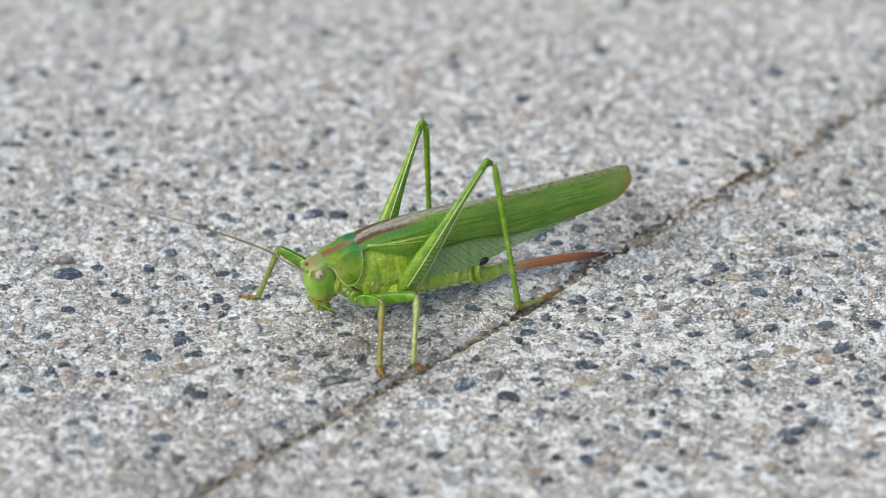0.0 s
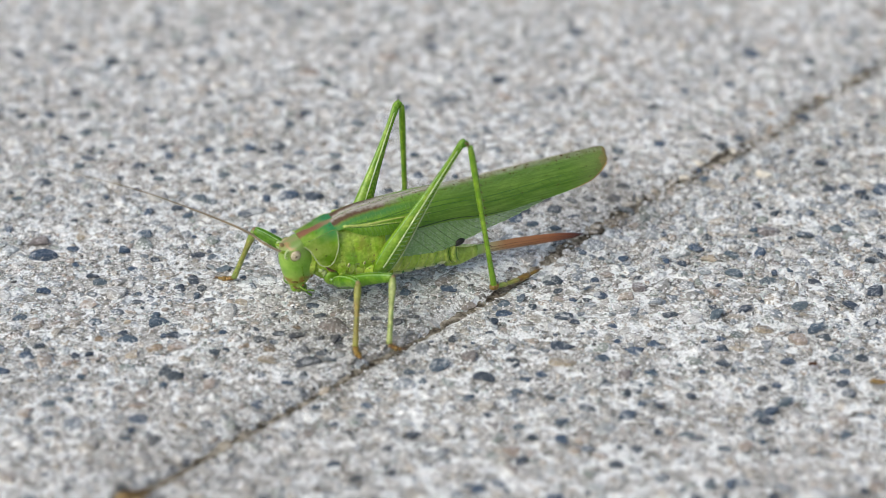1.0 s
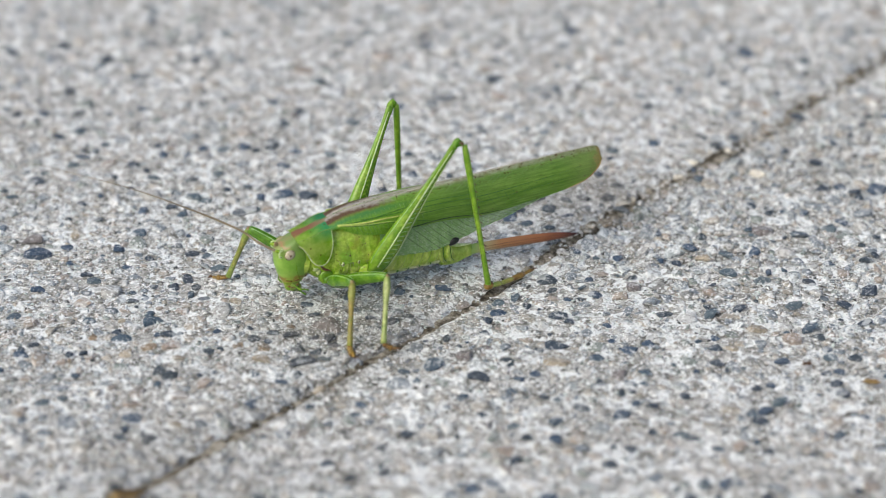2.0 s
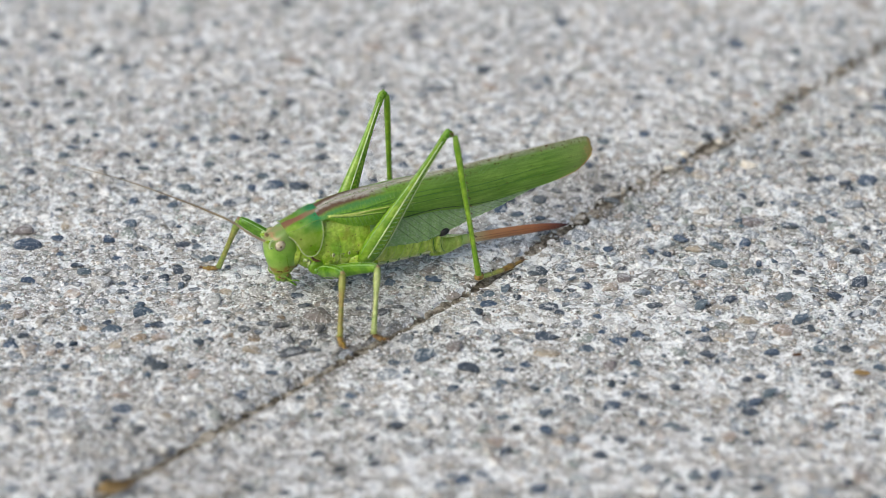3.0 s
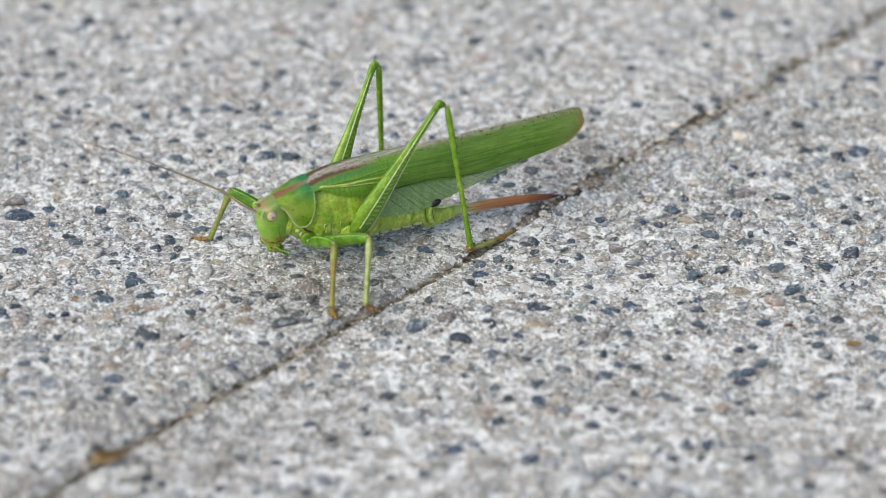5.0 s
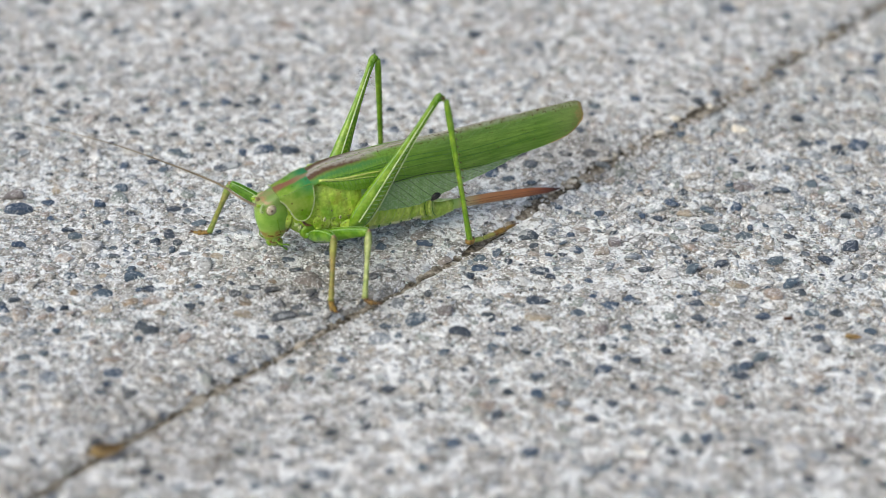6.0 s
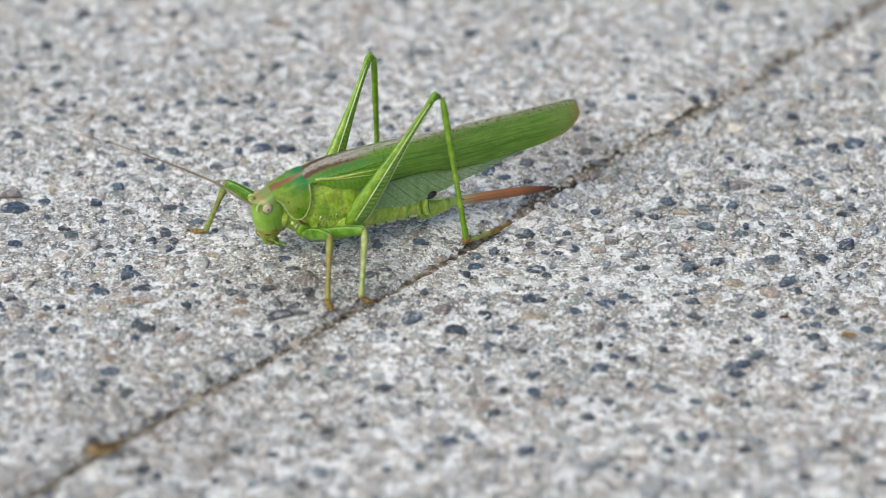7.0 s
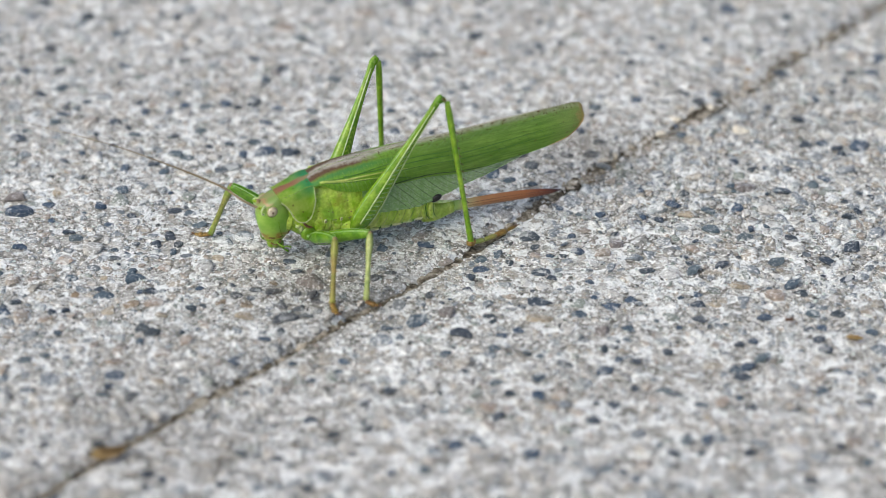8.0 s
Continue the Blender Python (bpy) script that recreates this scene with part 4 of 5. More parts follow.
def joined(name, shapes, tris, rows, mat, parent, label):
    """Many small lumps, given as x, y, z, size, turn, shape, in one mesh."""
    verts, faces = np.empty((len(rows), len(shapes[0]), 3)), np.empty((len(rows), len(tris), 3), int)
    for k, (t, n, z, size, turn, shape) in enumerate(rows):
        m = np.array(Euler(turn).to_matrix())
        verts[k] = (shapes[shape] * size) @ m.T + (t, n, z)
        faces[k] = tris + k * len(shapes[0])
    me = bpy.data.meshes.new(name)
    me.vertices.add(verts.size // 3)
    me.vertices.foreach_set("co", (verts * MM).ravel())
    me.loops.add(faces.size)
    me.loops.foreach_set("vertex_index", faces.ravel())
    me.polygons.add(faces.size // 3)
    me.polygons.foreach_set("loop_start", np.arange(0, faces.size, 3))
    me.update(calc_edges=True)
    me.materials.append(mat)
    ob = new(name, me)
    ob.parent = parent
    return tagged(ob, label, kind="stuff")


def strew_crumbs():
    """Sharp lime and sand crumbs between and on the pebbles."""
    bm = bmesh.new()
    bmesh.ops.create_icosphere(bm, subdivisions=1, radius=1)
    ball = np.array([v.co[:] for v in bm.verts])
    tris = np.array([[v.index for v in f.verts] for f in bm.faces])
    bm.free()
    rng = np.random.default_rng(31)
    shapes = [ball * (1 + 0.3 * rng.normal(size=(12, 1))) for _ in range(10)]
    rows = {True: [], False: []}
    while len(rows[True]) + len(rows[False]) < 18000:
        x, y = rng.uniform(-95, 95), rng.uniform(-60, 70)
        if not seen_ground(x, y):
            continue
        t, n, _ = INTO_JOINT @ Vector((x * MM, y * MM, 0)) / MM
        clump = noise.noise(Vector((x * 0.16, y * 0.16, 5))) + 0.6 * noise.noise(Vector((x * 0.5, y * 0.5, 6)))
        if clump < rng.uniform(-0.5, 0.5):
            continue
        r = 0.08 + 0.24 * rng.random() ** 2.4
        size = r * rng.uniform(0.7, 1.3, 3) * (rng.uniform(0.9, 1.5), 1, 0.45)
        rows[beside(t, n) > 0].append((t, n, max(slab_height(t, beside(t, n)), -1.4) + rng.uniform(0.0, 0.2), size, (rng.uniform(-0.5, 0.5), rng.uniform(-0.5, 0.5), rng.uniform(0, 6)), int(rng.integers(10))))
    for far, parent in ((True, far_slab), (False, front_slab)):
        joined("crumbs", shapes, tris, rows[far], CRUMB, parent, "white lime and sand crumbs")


# ---- the bush cricket, in mm: x towards its tail, y to its far side, z up ----
cricket = new("bush_cricket")
cricket.matrix_world = pose(-0.02575, -0.01356, 0.0, 0, 0, 22)
tagged(cricket, "large green bush cricket with long wings standing on concrete", "insect")


def oval(s, cz, half_w, half_h, n=28, power=2.2):
    ring = []
    for i in range(n):
        a = 2 * math.pi * i / n
        c, d = math.cos(a), math.sin(a)
        ring.append(Vector((s, half_w * math.copysign(abs(c) ** (2 / power), c), cz + half_h * math.copysign(abs(d) ** (2 / power), d))))
    return ring


def build_head():
    bm = bmesh.new()
    zs = [3.4, 3.8, 4.5, 5.4, 6.4, 7.4, 8.5, 9.7, 10.7, 11.5, 12.0, 12.45, 12.7]
    front = [-0.9, -1.2, -1.65, -2.1, -2.5, -2.78, -2.98, -3.05, -3.0, -2.75, -2.0, -0.9, 0.2]
    back = [0.6, 1.1, 1.75, 2.3, 2.7, 2.9, 2.9, 2.8, 2.7, 2.5, 2.2, 1.6, 0.8]
    wide = [0.7, 1.0, 1.4, 1.85, 2.2, 2.42, 2.52, 2.5, 2.4, 2.2, 1.9, 1.5, 0.8]
    rings = []
    for z in np.linspace(3.4, 12.7, 26):
        f, b, w = ease(z, zs, front), ease(z, zs, back), ease(z, zs, wide)
        rings.append([Vector(((f + b) / 2 + (b - f) / 2 * math.cos(a), w * math.sin(a), z + 0.25 * math.cos(a))) for a in np.linspace(0, 2 * math.pi, 28, endpoint=False)])
    loft(bm, rings)
    head = part("head", bm, HEAD, cricket, "smooth green head with a pinkish-brown crown")
    for side in (-1, 1):
        eye = part("eye", blob((-1.0, side * 2.22, 10.55), (0.88, 0.65, 0.92), detail=3), EYE, head, "cream compound eye")
        part("pupil", blob((-1.08, side * 2.85, 10.6), (0.17, 0.07, 0.2)), BROWN, eye, "dark false pupil")
        rim = [(-1.0 + 0.92 * math.cos(a), side * 2.3, 10.55 + 0.97 * math.sin(a)) for a in np.linspace(0, 2 * math.pi, 24)]
        part("eye_rim", tube(rim, [0.1] * 24, 6, (0, 1, 0.01)), OLIVE, eye)
        ring = [Vector((-2.25, side * 1.72, 10.65)) + Vector((0.62, side * -0.48, 0)) * math.cos(a) * 0.75 + Vector((0, 0, 0.62)) * math.sin(a) for a in np.linspace(0, 2 * math.pi, 22)]
        part("socket_ring", tube(ring, [0.15] * 22, 7, (-0.6, side * 0.8, 0.01)), PALE_LINE, head, "pale green ring round the feeler's root")
        part("antenna_socket", tube(smooth_path([(-2.5, side * 1.25, 10.9), (-2.8, side * 1.3, 11.05), (-3.15, side * 1.35, 11.2)], 6), [0.28, 0.28, 0.27, 0.24, 0.2, 0.12], 12), BELLY, head)
    part("crown_tip", blob((-2.45, 0.0, 11.65), (0.5, 0.34, 0.3), (0, 40, 0), 0.4, 3), HORN, head, "tan tubercle between the antennae")
    # mouth parts
    part("clypeus", blob((-1.1, 0, 4.7), (0.7, 1.25, 0.7), rough=0.2), GREEN, head, "yellow-green face plate")
    part("labrum", blob((-0.85, 0, 3.55), (0.55, 0.95, 0.8), rough=0.25), GREEN, head)
    for side in (-1, 1):
        part("mandible", blob((-0.1, side * 1.2, 4.2), (0.75, 0.55, 1.1), (0, 20, 0), 0.25), OLIVE, head)
        part("mandible_edge", blob((-0.9, side * 1.45, 5.35), (0.6, 0.42, 0.13), (0, 8, 0), 0.4), RUSTY, head, "rust-red mouth edge")
        long = smooth_path([(-0.4, side * 1.7, 4.6), (-1.3, side * 2.4, 4.6), (-1.6, side * 2.5, 3.7), (-1.0, side * 2.2, 2.9)] if side > 0 else
                           [(-0.3, side * 1.7, 4.5), (0.4, side * 2.3, 3.9), (1.3, side * 2.4, 3.7), (2.0, side * 2.2, 3.3)], 12)
        part("palp", tube(long, [0.15, 0.17, 0.14, 0.13, 0.15, 0.16, 0.13, 0.12, 0.13, 0.15, 0.16, 0.08], 8), GREEN, head, "thin green palp")
        short = smooth_path([(0.3, side * 1.2, 4.2), (0.7, side * 2.0, 3.3), (1.5, side * 2.3, 2.6)], 9)
        part("palp", tube(short, [0.16, 0.16, 0.13, 0.15, 0.16, 0.13, 0.15, 0.16, 0.08], 8), DEEP, head)
        part("jaw_hinge", blob((0.2, side * 1.72, 5.45), (0.45, 0.32, 0.12), (0, -14, 0), 0.4), RUSTY, head, "rust-brown jaw hinge")
        part("jaw_edge", tube(smooth_path([(-1.1, side * 1.05, 4.1), (-0.4, side * 1.6, 4.0), (0.4, side * 1.7, 4.6)], 9), [0.14] * 9, 6), RUSTY, head)
        part("cheek_line", tube(smooth_path([(0.9, side * 2.35, 5.0), (0.2, side * 2.55, 6.6), (-0.1, side * 2.6, 8.6)], 10), [0.04] * 10, 5, (1, 0, 0)), DEEP, head)
        part("maxilla", blob((0.5, side * 0.8, 3.7), (0.7, 0.5, 0.95), (0, -25, 0), 0.3), OLIVE, head, "olive-brown jaw part")
    # Solid brown lump whose colour stands for the shade between the jaws.
    part("mouth_gap", blob((-0.35, 0, 3.6), (0.5, 1.35, 0.75), rough=0.2), BROWN, head, "brown lump painted for the dark gap between the jaws")
    part("neck_lobe", blob((3.3, -2.1, 6.9), (0.6, 0.34, 0.36), (0, 25, 0), 0.8), CREAM, head, "cream lobe under the neck shield")
    # Brown lump that paints the dark gap behind the head.
    part("throat", blob((1.7, 0, 5.8), (0.9, 1.2, 1.0), rough=0.25), BROWN, head, "brown lump painted for the shaded gap at the throat")
    return head


def pronotum_point(q, v):
    """q from 0 (front) to 1 (hind margin); v from -1 (near lower edge) over the back (0) to 1 (far lower edge)."""
    k = abs(v)
    end = 8.6 - 2.7 * min(k / 0.42, 1) ** 2.4
    s = 0.35 + (end - 0.35) * q
    top = ease(s, [0, 2.2, 4.4, 6.5, 8.6], [12.65, 13.3, 14.05, 14.7, 15.2])
    low = ease(s, [0.3, 1.2, 1.8, 2.5, 3.6, 4.6, 5.2, 5.6, 6.0], [12.2, 11.3, 10.3, 8.9, 8.05, 8.2, 8.9, 10.0, 11.8])
    half = lerp(s, [0, 3, 8.6], [2.0, 2.5, 3.0])
    if k < 0.42:
        y, z = half * k / 0.42, top + (0.2 * math.exp(-((s - 4.6) / 1.5) ** 2) - 0.34 - 0.25 * max(0.0, min((s - 5) / 2, 1))) * (k / 0.42) ** 2
    else:
        w = (k - 0.42) / 0.58
        shoulder = top + 0.2 * math.exp(-((s - 4.6) / 1.5) ** 2) - 0.34 - 0.25 * max(0.0, min((s - 5) / 2, 1))
        y, z = half + 0.75 * math.sin(math.pi * min(w * 0.62 + 0.03, 1)), shoulder + (low - shoulder) * w
    return Vector((s - 0.3 * max(0, 1 - k / 0.42) * (1 - q), math.copysign(y, v), z))


def build_pronotum():
    bm = bmesh.new()
    qs, vs = np.linspace(0, 1, 34), np.linspace(-1, 1, 51)
    grid = [[bm.verts.new(pronotum_point(q, v)) for v in vs] for q in qs]
    for a, b in zip(grid, grid[1:]):
        for j in range(len(vs) - 1):
            bm.faces.new((a[j], b[j], b[j + 1], a[j + 1]))
    bmesh.ops.solidify(bm, geom=bm.faces[:], thickness=0.14)
    shield = part("pronotum", bm, PRONOTUM, cricket, "saddle-shaped green neck shield with a brown midline stripe")
    for v in (-1, 1):
        part("rim", tube([pronotum_point(q, v) for q in qs], [0.085] * len(qs), 6), CREAM, shield, "pale raised rim")
        hind = [pronotum_point(1.0, v * k) for k in np.linspace(1, 0.46, 16)]
        part("rim", tube(hind, [0.07] * 16, 6, (1, 0, 0)), CREAM, shield)
    part("rim", tube([pronotum_point(0, v) for v in vs], [0.05] * len(vs), 6, (1, 0, 0)), GREEN, shield)
    for v in (-0.42, 0.42):
        part("shoulder_ridge", tube([pronotum_point(q, v) for q in qs], [0.05] * len(qs), 6), GREEN, shield)


def build_trunk():
    bm = bmesh.new()
    rings = []
    for s in np.linspace(1.2, 15.5, 44):
        top = ease(s, [1, 4, 8, 12, 15.5], [11.5, 13.2, 14.0, 14.4, 13.2])
        low = ease(s, [1, 3, 6, 9, 12, 15.5], [6.4, 4.6, 3.0, 2.7, 2.6, 2.8])
        wide = ease(s, [1, 4, 8, 12, 15.5], [1.7, 2.5, 3.1, 3.3, 3.1])
        groove = sum(math.exp(-((s - g) / 0.2) ** 2) for g in (6.4, 9.0, 11.7, 14.2))
        ring = oval(s, (top + low) / 2, wide * (1 - 0.09 * groove), (top - low) / 2, 36, 2.5)
        for c in ring:
            c.x += 0.12 * (9 - c.z)
            c.y *= 1 + 0.05 * noise.noise(c * 0.9)
        rings.append(ring)
    thorax = part("thorax", loft(bm, rings), BELLY, cricket, "yellow-green mottled thorax flank")
    for side in (-1, 1):
        for s, z, a, b in ((6.9, 6.6, 1.0, 1.5), (9.2, 5.4, 0.9, 1.1), (11.4, 5.6, 1.0, 1.3), (8.3, 9.3, 0.9, 2.3), (11.2, 9.6, 1.1, 2.3)):
            part("side_plate", blob((s, side * 2.75, z), (a, 0.28, b), (0, -8, 0), 0.35, 3), BELLY, thorax)
        for s, z in ((7.6, 7.4), (10.3, 7.3), (12.6, 6.6)):
            part("spiracle", blob((s, side * 3.22, z), (0.26, 0.15, 0.42), (0, 10, 0)), CREAM, thorax, "pale breathing slit")
            part("spiracle_gap", blob((s, side * 3.36, z), (0.1, 0.06, 0.24), (0, 10, 0)), BROWN, thorax)
    def flank(s, z, side):
        top, low = ease(s, [1, 4, 8, 12, 15.5], [11.5, 13.2, 14.0, 14.4, 13.2]), ease(s, [1, 3, 6, 9, 12, 15.5], [6.4, 4.6, 3.0, 2.7, 2.6, 2.8])
        k = min(abs(z - (top + low) / 2) / ((top - low) / 2), 0.98)
        return Vector((s + 0.12 * (9 - z), side * ease(s, [1, 4, 8, 12, 15.5], [1.7, 2.5, 3.1, 3.3, 3.1]) * (1 - k ** 2.5) ** 0.4 * 0.97, z))

    for side in (-1, 1):
        for s0, lean, z0, z1 in ((6.4, 0.10, 3.6, 7.6), (9.0, 0.05, 3.4, 7.4), (11.7, -0.05, 3.2, 7.2), (7.6, 0.3, 4.2, 6.4), (10.4, 0.25, 3.8, 6.0)):
            seam = [flank(s0 + lean * (z - z0) + 0.15 * noise.noise(Vector((z, s0, 0))), z, side) for z in np.linspace(z0, z1, 14)]
            part("seam", tube(seam, [0.045] * 14, 5, (1, 0, 0)), OLIVE, thorax, "dark seam between flank plates")
        for z0, s0, s1 in ((4.6, 5.5, 14.0), (7.2, 6.5, 13.0)):
            seam = [flank(s, z0 + 0.25 * noise.noise(Vector((s * 0.7, z0, 2))), side) for s in np.linspace(s0, s1, 16)]
            part("seam", tube(seam, [0.09] * 16, 5), OLIVE, thorax)
        for s0, z0, z1 in ((7.0, 4.6, 8.2), (8.6, 5.0, 7.4), (10.0, 4.4, 7.6), (11.2, 4.6, 6.8), (12.6, 4.2, 6.6)):
            streak = [flank(s0 + 0.1 * noise.noise(Vector((z, s0, 5))), z, side) for z in np.linspace(z0, z1, 10)]
            part("flank_streak", tube(streak, [0.16 * math.sin(math.pi * (i + 0.6) / 10.2) for i in range(10)], 6, (1, 0, 0)), YELLOW, thorax, "pale yellow streak on the flank")
        for s0, z0, a, b, mat in ((8.1, 6.5, 0.5, 0.95, RING), (9.5, 5.9, 0.72, 0.62, RING), (10.9, 6.2, 0.4, 0.8, RING), (12.2, 5.7, 0.4, 0.9, RING), (6.6, 5.4, 0.5, 0.9, RING)):
            part("flank_plate", blob((s0, side * 2.95, z0), (a, 0.24, b), (0, 8, 0), 0.45, 3), mat, thorax, "pale rounded flank plate")
        for s0, z0, r in ((8.9, 8.7, 0.12), (12.0, 8.3, 0.14), (12.4, 7.3, 0.18), (10.6, 9.8, 0.09), (7.4, 9.4, 0.1), (9.8, 7.6, 0.1), (11.5, 10.4, 0.08), (6.9, 8.0, 0.09)):
            c = flank(s0 - 0.12 * (9 - z0), z0, side)
            part("fleck", blob(c, (r, 0.07, r * 1.2), detail=1), BROWN, thorax, "small dark fleck")
    part("neck", tube(smooth_path([(0.6, 0, 8.0), (2.4, 0, 7.6)], 6), [2.1, 2.2, 2.2, 2.3, 2.3, 2.3], 20), BELLY, thorax)
    # abdomen in overlapping rings
    cuts = np.linspace(13.0, 25.8, 9)
    for a, b in zip(cuts, cuts[1:]):
        bm = bmesh.new()
        rings = []
        for k, s in enumerate(np.linspace(a, b + 0.35, 9)):
            top = ease(s, [13, 18, 22, 26.2], [13.0, 10.2, 8.4, 7.0])
            low = ease(s, [13, 18, 22, 26.2], [3.1, 2.9, 2.8, 2.9])
            wide = ease(s, [13, 18, 22, 26.2], [3.15, 3.0, 2.6, 1.9])
            lift = 1 + 0.06 * k / 8 - (0.05 if k == 8 else 0)
            rings.append([Vector((c.x + 0.35 * (c.z - 5), c.y, c.z)) for c in oval(s, (top + low) / 2, wide * lift, (top - low) / 2 * lift, 30, 2.2)])
        part("abdomen_ring", loft(bm, rings), RING, cricket)
    for s in np.linspace(12.5, 24.2, 7):
        for side in (-1, 1):
            part("belly_plate", blob((s, side * lerp(s, [12, 25], [1.9, 1.25]), 3.3), (1.05, 0.9, 0.36), (side * 30, 6, 0), 0.35), CREAM, cricket, "cream belly plate")
            # Dark green lump fills each gap and carries its shade as colour.
            part("belly_gap", blob((s + 0.95, side * lerp(s, [12, 25], [2.0, 1.3]), 3.35), (0.13, 0.8, 0.33), (side * 30, 4, 0), 0.25), LEAF_VEIN, cricket, "dark green lump painted for the gap between belly plates")
    part("tail_plate", blob((26.1, 0, 5.0), (1.5, 1.8, 2.0), (0, 12, 0), 0.12, 3), RING, cricket, "green end plate of the abdomen")
    part("side_lobe", blob((26.4, -1.5, 4.6), (0.8, 0.6, 1.5), (0, 14, 0), 0.12, 3), RING, cricket)
    part("side_lobe", blob((26.4, 1.5, 4.6), (0.8, 0.6, 1.5), (0, 14, 0), 0.12, 3), RING, cricket)
    for side in (-1, 1):
        for s, r in ((25.0, 0.36), (26.3, 0.42)):
            fold = smooth_path([(s + 0.5, side * 1.5, 7.0), (s - 0.1, side * 2.05, 5.6), (s + 0.1, side * 2.0, 4.0), (s + 0.8, side * 1.3, 2.8)], 12)
            part("tail_fold", tube(fold, [r * k for k in (0.3, 0.7, 0.95, 1, 1, 1, 1, 1, 0.95, 0.85, 0.6, 0.2)], 10, (1, 0, 0)), RING, cricket, "pale green fold at the end of the abdomen")
            seam = [p + Vector((0.48, side * 0.12, 0.05)) for p in fold]
            part("tail_seam", tube(seam, [0.07] * 12, 5, (1, 0, 0)), LEAF_VEIN, cricket)
        part("cercus", tube(smooth_path([(26.0, side * 1.75, 6.7), (27.9, side * 1.85, 5.95), (30.6, side * 1.5, 5.4)], 9), [0.46, 0.42, 0.38, 0.34, 0.3, 0.25, 0.2, 0.14, 0.04], 8), PALE_LINE, cricket, "short green tail feeler")
    # hips where the near legs meet the trunk
    for side in (-1, 1):
        part("hip", blob((5.0, side * 2.2, 5.3), (1.3, 0.7, 1.4), (0, 30, 0), 0.3, 3), GREEN, cricket, "yellow-green hip of the front leg")
        part("hip", blob((7.3, side * 2.6, 4.0), (1.2, 0.8, 1.1), (0, -10, 0), 0.25, 3), RING, cricket)
        # Brown strip painting the shaded gap between neck shield and hip.
        part("hip_gap", tube(smooth_path([(4.0, side * 2.4, 7.6), (4.6, side * 2.75, 6.9), (5.6, side * 2.95, 6.6)], 9), [0.05, 0.14, 0.2, 0.22, 0.22, 0.2, 0.16, 0.1, 0.04], 7), BROWN, cricket, "brown strip painted for the dark gap behind the neck shield")
        part("hip_lobe", blob((3.75, side * 2.3, 6.3), (0.36, 0.26, 0.5), (0, 30, 0), 0.9), CREAM, cricket, "cream lobe at the hip")
    # Small near-black lump above the tail.
    part("dark_shape", blob((27.2, -2.35, 7.0), (1.0, 0.4, 0.62), (0, -22, 0), 0.2, 2), BLACK, cricket, "small black shape over the tail")


def build_ovipositor():
    bm = bmesh.new()
    rings = []
    for s in np.linspace(25.5, 31.2, 14):
        low = ease(s, [25, 27.2, 31.5, 34], [1.9, 1.5, 2.35, 2.45])
        top = ease(s, [25, 27.2, 31.5, 34], [5.6, 5.0, 4.5, 4.35])
        rings.append(oval(s, (low + top) / 2, lerp(s, [25, 28.5, 31.2], [1.5, 1.1, 0.66]), (top - low) / 2, 20))
    base = part("ovipositor_base", loft(bm, rings), RING, cricket, "green base of the ovipositor")
    bm = bmesh.new()
    rings = []
    for s in np.linspace(29.8, 50.8, 42):
        low = ease(s, [31, 34, 39, 46, 49.5, 50.8], [2.5, 2.5, 2.3, 2.0, 2.0, 2.25])
        top = ease(s, [31, 34, 39, 47, 49.5, 50.8], [4.4, 4.32, 4.15, 3.3, 2.75, 2.35])
        rings.append(oval(s, (low + top) / 2, lerp(s, [31, 40, 49, 50.8], [0.7, 0.5, 0.3, 0.08]), (top - low) / 2, 16, 1.7))
    blade = part("ovipositor_blade", loft(bm, rings), BLADE, cricket, "sabre-shaped reddish-brown egg-laying blade")
    for k in (0.42, 0.68):
        line = []
        for s in np.linspace(33, 49.0, 24):
            low, top = ease(s, [31, 34, 39, 46, 49.5, 50.8], [2.5, 2.5, 2.3, 2.0, 2.0, 2.25]), ease(s, [31, 34, 39, 47, 49.5, 50.8], [4.4, 4.32, 4.15, 3.3, 2.75, 2.35])
            line.append((s, -lerp(s, [31, 40, 49], [0.66, 0.47, 0.27]), low + (top - low) * k))
        part("valve_seam", tube(line, [0.035] * len(line), 5), BROWN, blade)


